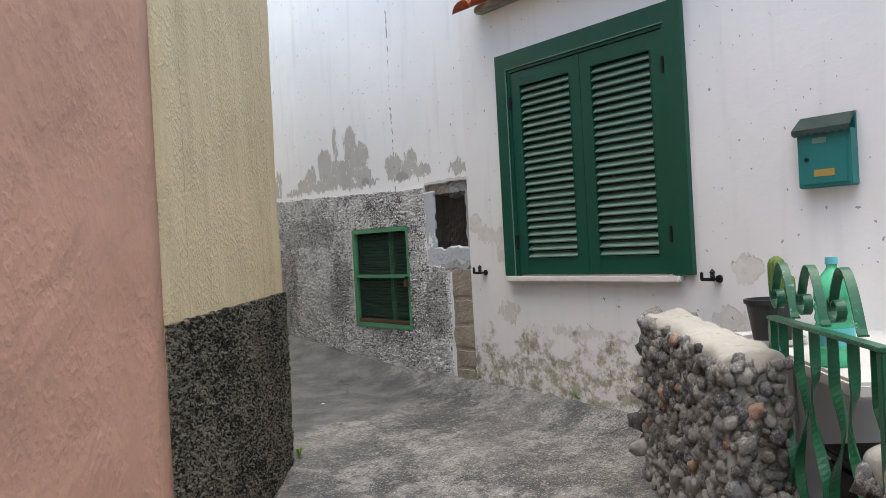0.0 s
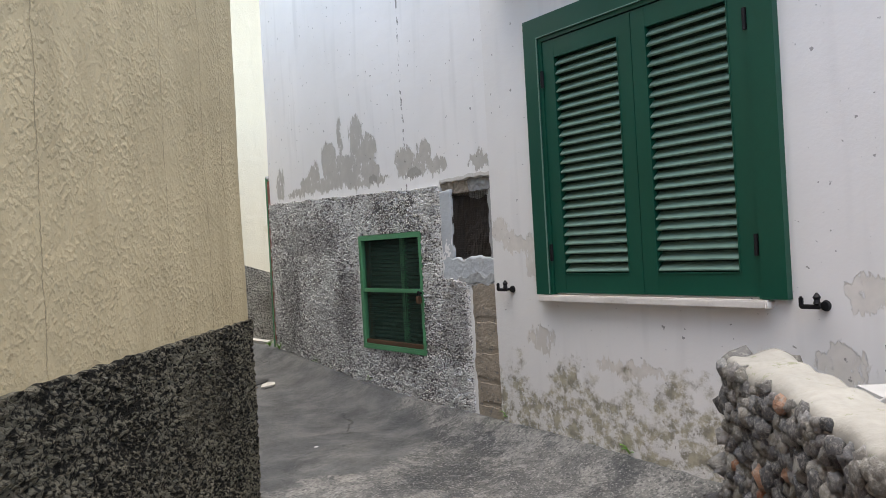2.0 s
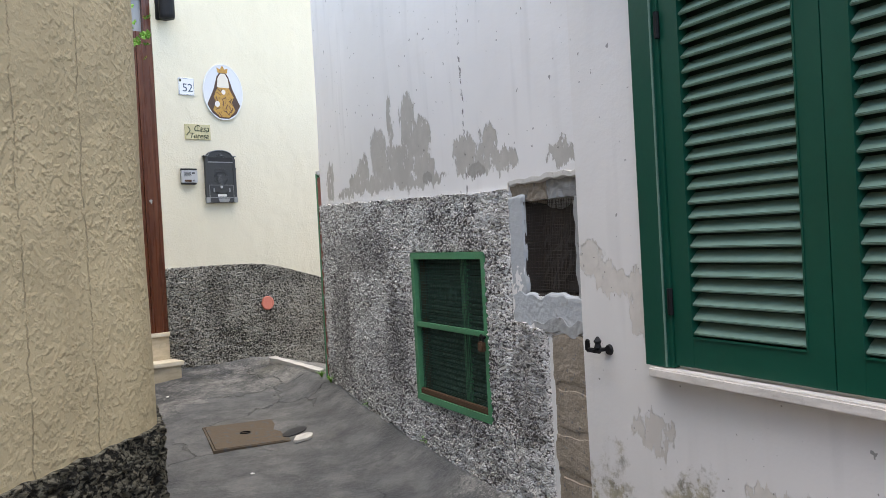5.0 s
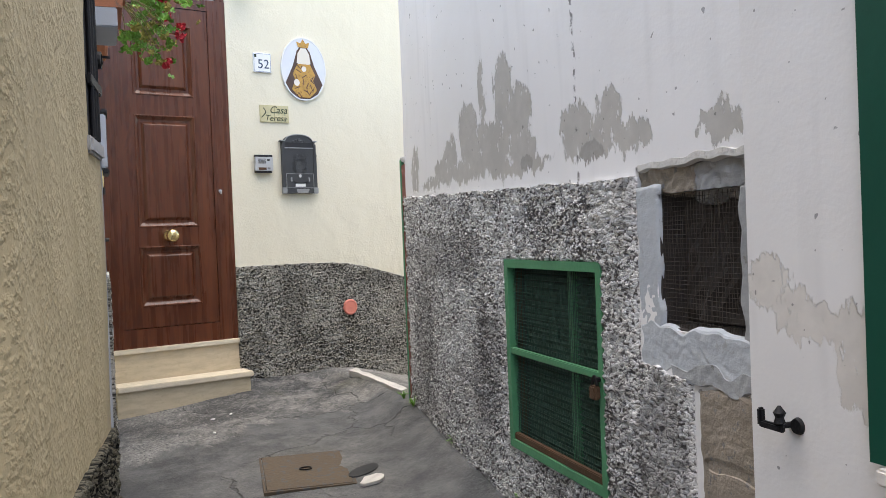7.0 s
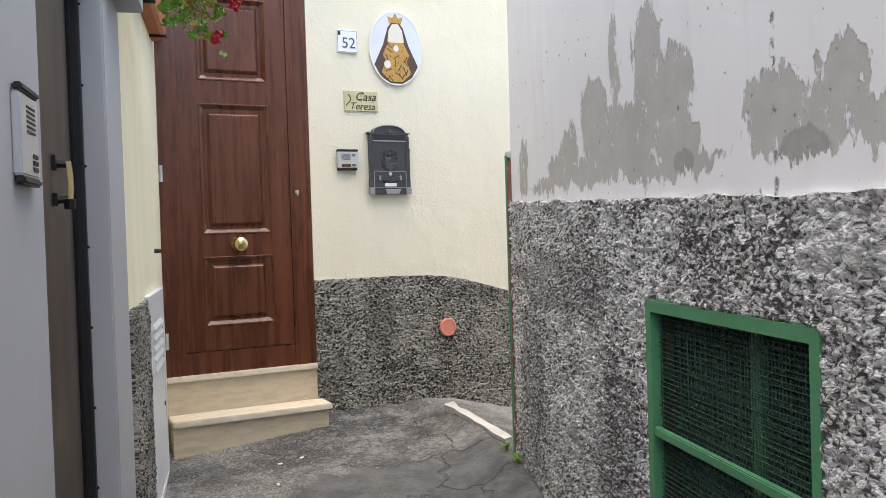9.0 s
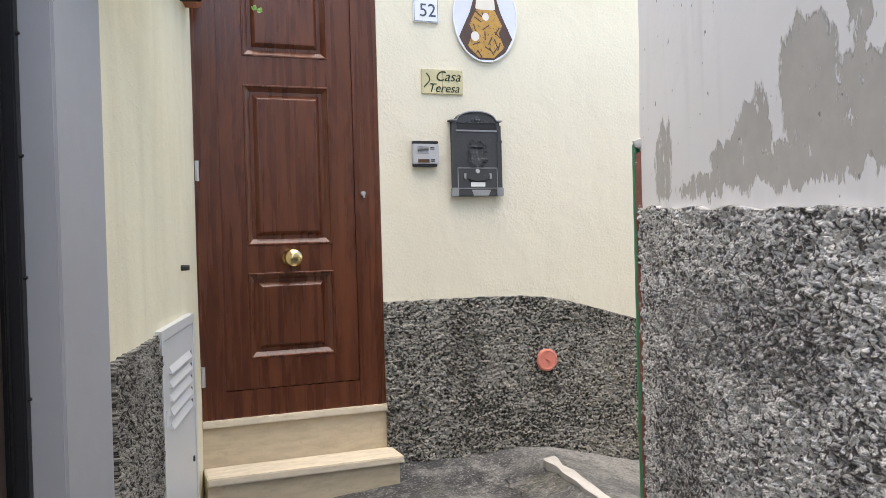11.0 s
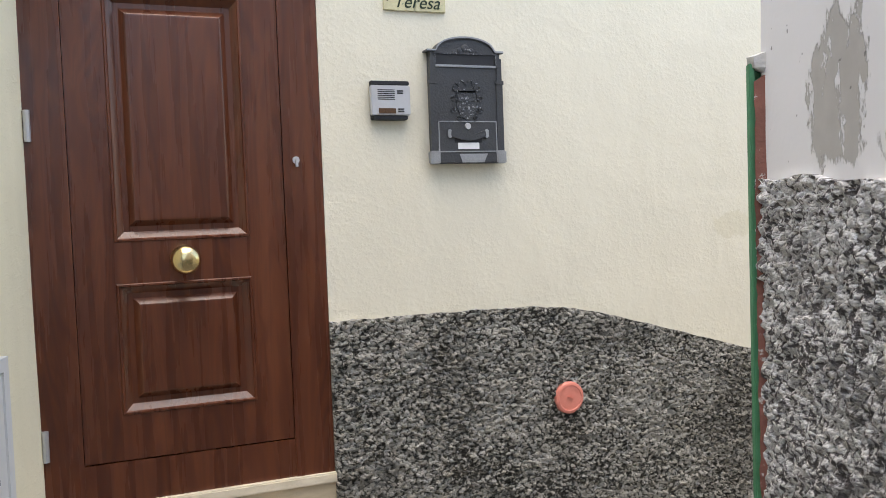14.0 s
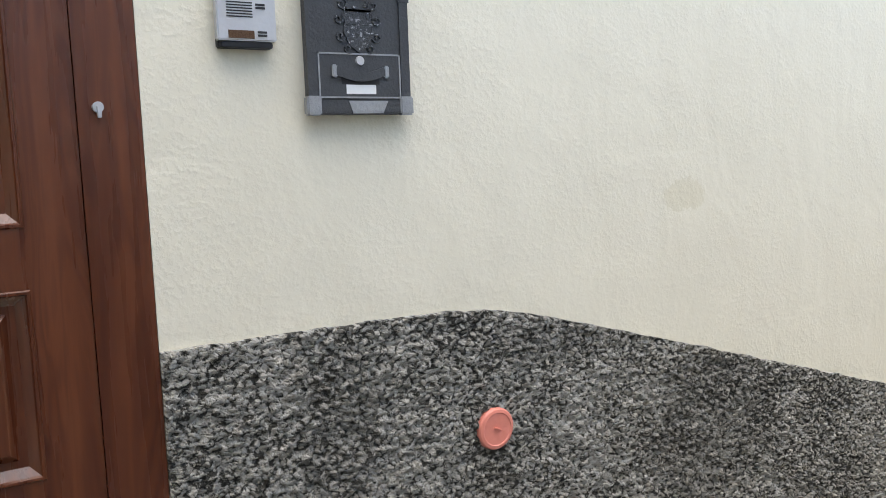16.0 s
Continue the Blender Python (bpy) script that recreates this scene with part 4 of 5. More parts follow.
def wire_net(w, h, pitch, r, y, sway, seed, slant=0.0):
    """Crossed wires, a little bent, as one net."""
    rng = random.Random(seed)
    bm = bmesh.new()

    def wire(p, q, n=6):
        pts = [Vector(p).lerp(Vector(q), i / n) + Vector((rng.uniform(-sway, sway), rng.uniform(-sway, sway) * 2, rng.uniform(-sway, sway))) for i in range(n + 1)]
        ribbon(pts, r * 2, r * 1.4, (0.3, 1, 0.2), bm)

    for i in range(1, int(w / pitch)):
        x = i * pitch
        wire((x, y, 0.004), (min(w, max(0, x + slant)), y, h - 0.004))
    for i in range(1, int(h / pitch)):
        wire((0.003, y - 0.001, i * pitch), (w - 0.003, y - 0.001, i * pitch))
    return bm


def cellar_hatch():
    w, h = HATCH[1] - HATCH[0], HATCH[3] - HATCH[2]
    b = thing("cellar_hatch", on_a(4.583, HATCH[2], 0.0), "padlocked green steel hatch with wire netting over a dark opening", "hatch")
    part("frame", frame_boxes(w, h, 0.032, -0.022, 0.012), GREEN_OLD, b)
    part("outer_angle", frame_boxes(w, h, 0.012, 0.012, 0.05), RUST, b)
    part("crossbar", box(0.032, w - 0.032, -0.02, 0.0, 0.375, 0.4, 0.003), GREEN_OLD, b)
    part("bottom_rail", box(0.034, w - 0.034, -0.016, 0.004, 0.033, 0.06, 0.003), RUST, b, "rusted bottom rail")
    part("wire_netting", wire_net(w, h, 0.0135, 0.0011, 0.004, 0.0012, 3), GREEN_BLIND, b, "fine rusty wire netting")
    for i in range(28):
        s = part("slat", box(0.02, w - 0.02, -0.012, 0.004, -0.004, 0.012), GREEN_BLIND, b)
        s.matrix_local = pose(0, 0.07, 0.02 + i * 0.0262, 28)
    part("stile", box(0.42, 0.47, 0.045, 0.075, 0.02, h - 0.02, 0.004), GREEN_OLD, b)
    pad = part("padlock", box(w - 0.05, w - 0.012, -0.05, -0.026, 0.315, 0.36, 0.005), RUST, b, "rusty padlock on a shackle")
    part("shackle", ribbon([(w - 0.031 + 0.013 * math.cos(a), -0.038, 0.36 + 0.03 * math.sin(a)) for a in [math.pi * i / 10 for i in range(11)]], 0.006, 0.006, (0, 1, 0)), IRON, pad)
    part("staple", box(w - 0.045, w - 0.015, -0.04, -0.02, 0.372, 0.386, 0.003), IRON, b)
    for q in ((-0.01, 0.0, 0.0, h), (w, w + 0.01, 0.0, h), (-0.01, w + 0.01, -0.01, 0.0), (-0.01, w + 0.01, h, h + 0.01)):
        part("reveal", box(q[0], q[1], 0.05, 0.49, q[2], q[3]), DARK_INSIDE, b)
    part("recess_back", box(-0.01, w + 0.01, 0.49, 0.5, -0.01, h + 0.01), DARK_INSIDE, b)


cellar_hatch()


def lumpy(x0, x1, z0, z1, y_back, y_front, seed, rag=0.02, step=0.02, hole=None):
    """A ragged smear of cement on a wall face; hole is an opening (x0, x1, z0, z1) left free."""
    bm = bmesh.new()
    nx, nz = max(2, int((x1 - x0) / step)), max(2, int((z1 - z0) / step))
    grid = {}
    for i in range(nx + 1):
        for j in range(nz + 1):
            x, z = x0 + (x1 - x0) * i / nx, z0 + (z1 - z0) * j / nz
            edge = min(i, nx - i, j, nz - j) / max(1, min(nx, nz) / 2)
            dx, dz = rag * noise.noise(Vector((x * 14, z * 14, seed))), rag * noise.noise(Vector((x * 14, z * 14, seed + 5)))
            y = y_back + (y_front - y_back) * min(1, edge * 8) * (0.9 + 0.22 * noise.noise(Vector((x * 12, z * 12, seed + 2))) + 0.16 * noise.noise(Vector((x * 45, z * 45, seed + 3))))
            if i in (0, nx) or j in (0, nz):
                y = y_back + 0.008
            grid[i, j] = bm.verts.new((x + dx, y, z + dz))
    for i in range(nx):
        for j in range(nz):
            xc, zc = x0 + (x1 - x0) * (i + 0.5) / nx, z0 + (z1 - z0) * (j + 0.5) / nz
            if hole and hole[0] < xc < hole[1] and hole[2] < zc < hole[3]:
                continue
            bm.faces.new((grid[i, j], grid[i + 1, j], grid[i + 1, j + 1], grid[i, j + 1]))
    return bm


def wall_niche():
    w, h = NICHE[1] - NICHE[0], NICHE[3] - NICHE[2]
    b = thing("walled_niche", on_a(3.545, NICHE[2], 0.0), "dark hole in the wall roughly cemented and covered with wire netting", "niche")
    part("netting", wire_net(w + 0.02, h, 0.0125, 0.0008, 0.012, 0.0018, 5, 0.008), NETWIRE, b, "sagging wire netting")
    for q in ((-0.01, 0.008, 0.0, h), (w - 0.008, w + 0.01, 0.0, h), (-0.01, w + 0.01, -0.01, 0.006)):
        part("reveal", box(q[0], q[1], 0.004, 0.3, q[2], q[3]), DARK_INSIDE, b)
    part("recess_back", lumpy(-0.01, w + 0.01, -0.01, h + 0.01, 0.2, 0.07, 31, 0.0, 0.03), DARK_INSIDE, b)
    part("lintel_stone", lumpy(-0.115, 0.16, h - 0.012, h + 0.095, 0.05, 0.012, 27, 0.012, 0.007), TUFF, b, "bare tuff stone")
    part("cement_patch", lumpy(0.135, w + 0.02, h - 0.03, h + 0.095, 0.06, 0.016, 22, 0.018, 0.006), CEMENT, b, "rough grey cement patch")
    part("broken_plaster", lumpy(-0.10, w + 0.004, h + 0.07, h + 0.10, 0.006, -0.003, 41, 0.013, 0.005), LIME, b, "broken plaster edge")
    part("plaster_strip", lumpy(-0.105, 0.012, -0.02, h + 0.03, 0.003, -0.005, 11, 0.014, 0.006), PLASTER_BLUE, b, "pale bluish plaster strip", True)
    part("plaster_edge", lumpy(w - 0.035, w + 0.006, -0.01, h + 0.01, 0.003, -0.004, 13, 0.016, 0.005), CEMENT_PALE, b, "", True)
    part("cement_sill", lumpy(-0.10, w + 0.018, -0.115, 0.012, 0.002, -0.007, 15, 0.024, 0.005), PLASTER_BLUE, b, "trowelled cement lip")
    part("cement_crust", lumpy(0.05, w + 0.01, -0.14, -0.085, 0.002, -0.010, 19, 0.03, 0.006), CEMENT_PALE, b, "crumbling grey crust")


wall_niche()
EAST, HOUSE = bpy.data.objects["wall_east"], bpy.data.objects["wall_house"]


def quoin_stones():
    base = on_a(3.405, 0.0)
    for k, (z0, z1, x0, x1) in enumerate(((0.40, 0.53, 0.035, 0.252), (0.54, 0.655, 0.06, 0.256), (0.665, 0.82, 0.02, 0.254), (0.83, 0.985, 0.05, 0.254), (0.995, 1.19, 0.03, 0.256))):
        bm = lumpy(x0, x1, z0, z1, 0.004, -0.009, 70 + k, 0.018, 0.009)
        s = part("stone", bm, TUFF, EAST, "bare brown tuff block" if k == 0 else "")
        s.matrix_local = base
    m = part("mortar_bed", lumpy(0.02, 0.25, 0.4, 1.19, 0.004, -0.004, 50, 0.012, 0.012), TUFF, EAST)
    m.matrix_local = base


quoin_stones()


def corner_guard():
    m = wall_pose(A0, A1, 0.0)
    b = thing("corner_guard", m, "green painted steel strip on the wall's edge with red primer showing", "metal strip")
    part("green_strip", box(-0.012, 0.006, -0.03, -0.018, 0.45, 2.07, 0.002), GREEN_OLD, b)
    part("green_flange", box(-0.012, -0.007, -0.018, 0.06, 0.45, 2.07, 0.002), GREEN_OLD, b)
    part("primed_strip", lumpy(0.006, 0.024, 0.45, 2.05, -0.006, -0.027, 61, 0.004, 0.018), RED_LEAD, b, "flaking red primer and rust")
    part("cement_blob", lumpy(-0.022, 0.025, 2.055, 2.09, -0.005, -0.028, 64, 0.018, 0.008), LIME, b, "dab of grey plaster")


corner_guard()


# ---- shuttered window on the white house ----
def shutter_window():
    top, bot, w = 2.475, 1.145, run_b(1.475) - run_b(2.795)
    b = thing("window_1", on_b(2.795, bot), "closed green louvred shutters in a wide green wooden frame", "window", kind="structure")
    h = top - bot
    part("window_frame", bars([(0, 0.1, -0.03, 0.03, 0, h), (w - 0.105, w, -0.03, 0.03, 0, h), (0.1, w - 0.105, -0.03, 0.03, h - 0.1, h)]), GREEN, b)
    part("moulding", bars([(0.1, 0.118, -0.02, 0.03, 0.0, h - 0.1), (w - 0.123, w - 0.105, -0.02, 0.03, 0.0, h - 0.1), (0.118, w - 0.123, -0.02, 0.03, h - 0.118, h - 0.1)]), GREEN, b)
    # Rubbed bead whose pale colour also holds its highlight.
    part("worn_bead", bars([(0.094, 0.1, -0.0325, -0.028, 0.0, h - 0.1), (0.094, w - 0.1, -0.0325, -0.028, h - 0.1, h - 0.095)]), GREEN_SLAT, b, "bead with paint rubbed pale and its highlight painted in")
    mid = w * 0.5
    lo, hi = 0.008, h - 0.123
    for x0, x1 in ((0.121, mid - 0.002), (mid + 0.002, w - 0.126)):
        lf = part("shutter", bars([(x0, x0 + 0.078, -0.014, 0.024, lo, hi), (x1 - 0.078, x1, -0.014, 0.024, lo, hi), (x0 + 0.078, x1 - 0.078, -0.013, 0.024, lo, lo + 0.09), (x0 + 0.078, x1 - 0.078, -0.013, 0.024, hi - 0.085, hi)]), GREEN, b)
        part("bead", bars([(x0 + 0.074, x0 + 0.08, -0.017, 0.0, lo + 0.088, hi - 0.083), (x1 - 0.08, x1 - 0.074, -0.017, 0.0, lo + 0.088, hi - 0.083), (x0 + 0.08, x1 - 0.08, -0.017, 0.0, lo + 0.086, lo + 0.091)]), GREEN, lf)
        n, a, c = 24, lo + 0.095, hi - 0.085
        me = None
        for i in range(n):
            if me is None:
                s = part("slat", box(x0 + 0.076, x1 - 0.076, -0.024, 0.024, -0.0045, 0.0045, 0.002), GREEN_SLAT, lf)
                me = s.data
            else:
                s = link("slat", me, None, lf)
            s.matrix_local = pose(0, 0.008, a + (c - a) * (i + 0.45) / n, 42)
        xh = x0 - 0.004 if x0 < mid - 0.1 else x1 + 0.004
        for z in (0.2, h - 0.3):
            part("hinge", rod((xh, -0.022, z - 0.04), (xh, -0.022, z + 0.04), 0.009), IRON, lf)
    # Dark sheet added behind the slats to stand for the unlit room.
    part("dark_lining", box(0.05, w - 0.05, 0.05, 0.06, -0.02, h + 0.02), GREEN_BLIND, b)
    part("window_sill", box(0.03, w - 0.075, -0.05, 0.06, -0.035, -0.003, 0.005), SILL, b, "chipped white marble sill")


shutter_window()


def shutter_stop(y, z, flip):
    b = thing("shutter_stop", on_b(y, z), "black iron shutter catch on the white wall", "shutter catch", "shutter catches")
    part("spike", rod((0, 0.01, 0), (0, -0.05, 0), 0.007), IRON, b)
    part("bar", box(-0.045, 0.03, -0.056, -0.044, -0.008, 0.008, 0.003), IRON, b)
    part("upright", box(-0.049, -0.035, -0.058, -0.042, -0.006, 0.035, 0.004), IRON, b)
    bm = lathe([(0.002, 0.0), (0.013, 0.008), (0.009, 0.02), (0.014, 0.03), (0.003, 0.045)], 10)
    part("finial", bm, IRON, b).location = (0.018, -0.05, 0.004)
    part("rose", cyl(0.02, 0.016, 0.012, pose(0.02, -0.005, 0, 90)), IRON, b)


shutter_stop(3.027, 1.165, 1)
shutter_stop(1.373, 1.125, 1)


def teal_letterbox():
    w, h = run_b(0.708) - run_b(0.938), 0.235
    b = thing("letterbox", on_b(0.93, 1.505), "teal enamelled metal letterbox with a scalloped little roof", "letterbox")
    b.matrix_world = on_b(0.918, 1.505) @ Matrix.Diagonal((0.95, 0.72, 0.98, 1))
    part("body", box(0, w, -0.078, 0.002, 0, h, 0.004), TEAL, b)
    part("box_door", box(0.016, w - 0.016, -0.084, -0.076, 0.014, h - 0.012, 0.003), TEAL, b)
    part("lock", cyl(0.009, 0.009, 0.01, pose(0.045, -0.087, 0.12, 90), 12), IRON, b)
    part("name_plate", box(0.075, 0.17, -0.0865, -0.083, 0.045, 0.075, 0.001), BRASS, b, "narrow yellow brass plate")
    part("label", box(0.075, 0.135, -0.0862, -0.083, 0.185, 0.208), GREEN_SLAT, b, "faded paper label")
    roof = bmesh.new()
    n = 56
    top = [roof.verts.new((-0.006 + (w + 0.012) * i / n, -0.02, h + 0.068)) for i in range(n + 1)]
    eave = [roof.verts.new((-0.012 + (w + 0.024) * i / n, -0.108, h + 0.012)) for i in range(n + 1)]
    hem = [roof.verts.new((-0.012 + (w + 0.024) * i / n, -0.109, h - 0.004 - 0.014 * abs(math.sin(math.pi * 7 * i / n)))) for i in range(n + 1)]
    back = [roof.verts.new((-0.006 + (w + 0.012) * i / n, 0.002, h + 0.07)) for i in range(n + 1)]
    for a, c in ((back, top), (top, eave), (eave, hem)):
        for i in range(n):
            roof.faces.new((a[i], a[i + 1], c[i + 1], c[i]))
    bmesh.ops.solidify(roof, geom=roof.faces[:], thickness=0.003)
    part("roof", roof, TEAL_DARK, b, "weathered scalloped roof")
    part("cheek", plate([(0.0, h - 0.01), (w, h - 0.01), (w, h + 0.06), (0.0, h + 0.06)], -0.02, 0.002), TEAL, b)


teal_letterbox()


def tile_hood():
    b = thing("tile_hood", on_b(2.96, 2.74), "small terracotta tile hood above the shuttered window", "tile hood")
    w = run_b(1.3) - run_b(2.96)
    part("mortar_ledge", box(0.03, w, -0.06, 0.02, 0.03, 0.075, 0.01), MORTAR, b)
    n = 10
    for i in range(n):
        bm = bmesh.new()
        a0, r = w / n, 0.085
        for k in range(2):
            for j in range(9):
                ang = math.pi * j / 8
                bm.verts.new((r * math.cos(ang) * (1 - 0.15 * k), -0.2 + 0.21 * k, r * 0.75 * math.sin(ang) + 0.09 * k))
        bm.verts.ensure_lookup_table()
        for j in range(8):
            bm.faces.new((bm.verts[j], bm.verts[j + 1], bm.verts[10 + j], bm.verts[9 + j]))
        bmesh.ops.solidify(bm, geom=bm.faces[:], thickness=0.012)
        t = part("roof_tile", bm, TERRA, b, smooth=False)
        t.location = (0.085 + a0 * i, 0.0, 0.02)


tile_hood()


# ---- grey doorway on the west wall ----
def grey_doorway():
    u0, u1, u2, u3 = 0.828, LH[0], LH[1], 2.665
    b = thing("door_2", wall_pose(CORNER, L1, 0.0), "dark brown door set deep in a grey painted surround", "door", kind="structure")
    part("pilaster", box(u0, u1 + 0.002, -0.006, 0.14, -0.2, 2.6, 0.006), GREY, b)
    part("pilaster", box(u2 - 0.03, u3, -0.008, 0.14, -0.2, 2.6, 0.006), GREY, b)
    part("lintel", box(u0, u3, -0.004, 0.14, 2.6, 2.74, 0.006), GREY, b)
    part("corbel", box(u2 + 0.002, u2 + 0.36, -0.095, 0.0, 2.53, 2.612, 0.005), GREY, b, "projecting grey block")
    lf = part("door_leaf", box(0, u2 - u1 + 0.02, 0.0, 0.05, 0.1, 2.6), DARKDOOR, b)
    lf.matrix_local = pose(u1 + 0.003, 0.004, 0, 0, 0, 5.6)
    part("stop_bead", box(u2 - 0.062, u2 - 0.03, 0.06, 0.10, 0.1, 2.6, 0.004), BLACK, b)
    part("iron_edge", box(u2 - 0.095, u2 - 0.075, 0.08, 0.1, 0.1, 2.6, 0.003), IRON, b)
    for i in range(9):
        part("stud", cyl(0.006, 0.003, 0.008, pose(u2 - 0.046, 0.057, 0.45 + 0.25 * i, 90), 8), IRON, b)
    k = part("knocker", bars([(0.285, 0.325, -0.01, 0.0, 1.888, 1.922), (0.285, 0.325, -0.01, 0.0, 1.802, 1.832)]), IRON, lf, "dark iron knocker with a worn brass grip")
    for z in (1.902, 1.817):
        part("stem", rod((0.305, 0.0, z), (0.308, -0.036, z), 0.009), IRON, k)
    part("grip", ribbon([(0.308, -0.036 - 0.004 * math.sin(math.pi * i / 10), 1.908 - 0.105 * i / 10) for i in range(11)], 0.02, 0.012, (1, 0, 0)), BRASS, k)
    part("striker", rod((0.308, -0.036, 1.794), (0.308, -0.036, 1.818), 0.013), IRON, k)

    c = thing("intercom", on_l(4.405, 1.835, 0.006), "light grey intercom panel on the grey door surround", "intercom")
    part("body", box(0, 0.14, -0.016, 0.002, 0, 0.15, 0.004), ALU, c)
    part("top_edge", box(0, 0.14, -0.02, -0.002, 0.1505, 0.165, 0.004), BLACK, c)
    part("bottom_edge", box(0, 0.14, -0.02, -0.002, -0.015, -0.0005, 0.004), BLACK, c)
    for i in range(6):
        part("sound_slot", box(0.045, 0.11, -0.0175, -0.015, 0.08 + 0.009 * i, 0.084 + 0.009 * i), BLACK, c)
    for i in range(3):
        part("button", box(0.085, 0.12, -0.0185, -0.015, 0.012 + 0.012 * i, 0.02 + 0.012 * i), BLACK, c)


grey_doorway()


def west_window():
    b = thing("window_2", wall_pose(EDGE, GREY0, 0.79, 1.87, -0.009), "narrow barred window with weathered grey sill beside the doorway", "window", kind="structure")
    w = 0.165
    part("window_sill", box(-0.02, w + 0.02, -0.022, 0.01, -0.04, 0.0, 0.006), CEMENT, b)
    part("window_frame", bars([(0, 0.05, -0.01, 0.01, 0, 1.2), (w - 0.05, w, -0.01, 0.01, 0, 1.2), (0.05, w - 0.05, -0.01, 0.01, 1.15, 1.2), (0.05, w - 0.05, -0.01, 0.01, 0.0, 0.05)]), IRON, b)
    part("dark_glass", box(0.05, w - 0.05, -0.008, 0.0, 0.05, 1.15), GLASS, b)
    for i in range(3):
        part("upright_bar", rod((0.04 + i * 0.043, -0.016, 0.0), (0.04 + i * 0.043, -0.016, 1.2), 0.006), IRON, b)
    for z in (0.12, 0.4, 0.68, 0.96):
        part("cross_bar", box(0.0, w + 0.02, -0.022, -0.012, z, z + 0.025, 0.002), IRON, b)
    for z in (0.2, 0.5, 0.85):
        part("scroll", ribbon([(w - 0.01 + 0.028 * math.cos(a) * (1 - a / 9), -0.022, z + 0.03 * math.sin(a) * (1 - a / 9)) for a in [i * 0.5 for i in range(13)]], 0.012, 0.005, (0, 1, 0)), IRON, b)


west_window()


def gas_box():
    y0, w, z0, h = 6.55, 0.725, 0.50, 0.975
    b = thing("gas_meter_box", on_l(y0, z0), "pale grey steel gas meter cupboard with a louvred door", "meter cupboard")
    part("cupboard_frame", frame_boxes(w, h, 0.035, -0.022, 0.002), WHITEBOX, b)
    d = part("cupboard_door", box(0.037, w - 0.037, -0.018, 0.0, 0.037, h - 0.037, 0.003), WHITEBOX, b)
    for i in range(5):
        z = h - 0.16 - i * 0.048
        bm = plate([(0.0, 0.0), (0.45, 0.0), (0.45, 0.024), (0.0, 0.024)], -0.012, 0.0)
        for v in bm.verts:
            if v.co.y < -0.005 and v.co.z > 0.01:
                v.co.y = 0.0
        s = part("louvre", bm, WHITEBOX, d)
        s.location = (0.14, -0.018, z)
        part("vent_gap", box(0.585, 0.625, -0.0215, -0.0175, z + 0.004, z + 0.018), BLACK, d)
    part("keyhole", cyl(0.012, 0.012, 0.006, pose(0.62, -0.02, 0.4, 90), 12), BLACK, d)
    for z in (0.2, 0.68):
        part("hinge", rod((0.036, -0.022, z - 0.03), (0.036, -0.022, z + 0.03), 0.007), WHITEBOX, b)
    k = thing("wall_bolt", on_l(7.11, 1.665), "small black bolt end in the pale wall", "bolt")
    part("stub", cyl(0.012, 0.01, 0.035, pose(0, -0.014, 0, 90), 10), BLACK, k)


gas_box()


# ---- flowers and planter ----
def leaf_mesh():
    bm = bmesh.new()
    c = bm.verts.new((0, 0, 0))
    ring = []
    for i in range(14):
        a = 2 * math.pi * i / 14
        r = 0.034 * (1.0 + 0.16 * math.cos(5 * a)) * (0.65 if i == 0 else 1)
        ring.append(bm.verts.new((r * math.cos(a), r * math.sin(a), 0.010 * math.cos(5 * a) + 0.008)))
    for i in range(14):
        bm.faces.new((c, ring[i], ring[(i + 1) % 14]))
    me = bpy.data.meshes.new("leaf")
    bm.to_mesh(me)
    bm.free()
    return me


def petal_cluster(seed):
    rng = random.Random(seed)
    bm = bmesh.new()
    for _ in range(16):
        p = Vector((rng.gauss(0, 1), rng.gauss(0, 1), rng.gauss(0, 1))).normalized() * rng.uniform(0.012, 0.026)
        m = Matrix.Translation(p) @ Euler((rng.uniform(0, 6), rng.uniform(0, 6), 0)).to_matrix().to_4x4()
        q = [bm.verts.new(m @ Vector((0.014 * math.cos(a), 0.011 * math.sin(a), 0.004 * math.cos(2 * a)))) for a in [math.pi * 2 * i / 7 for i in range(7)]]
        bm.faces.new(q)
    return bm


def trough(prof, x0, x1):
    """A long vessel of one cross-section (y, z) from x0 to x1."""
    bm = bmesh.new()
    a = [bm.verts.new((x0, y, z)) for y, z in prof]
    c = [bm.verts.new((x1, y, z)) for y, z in prof]
    bm.faces.new(a), bm.faces.new(c[::-1])
    for i in range(len(prof)):
        j = (i + 1) % len(prof)
        bm.faces.new((a[i], c[i], c[j], a[j]))
    return bm


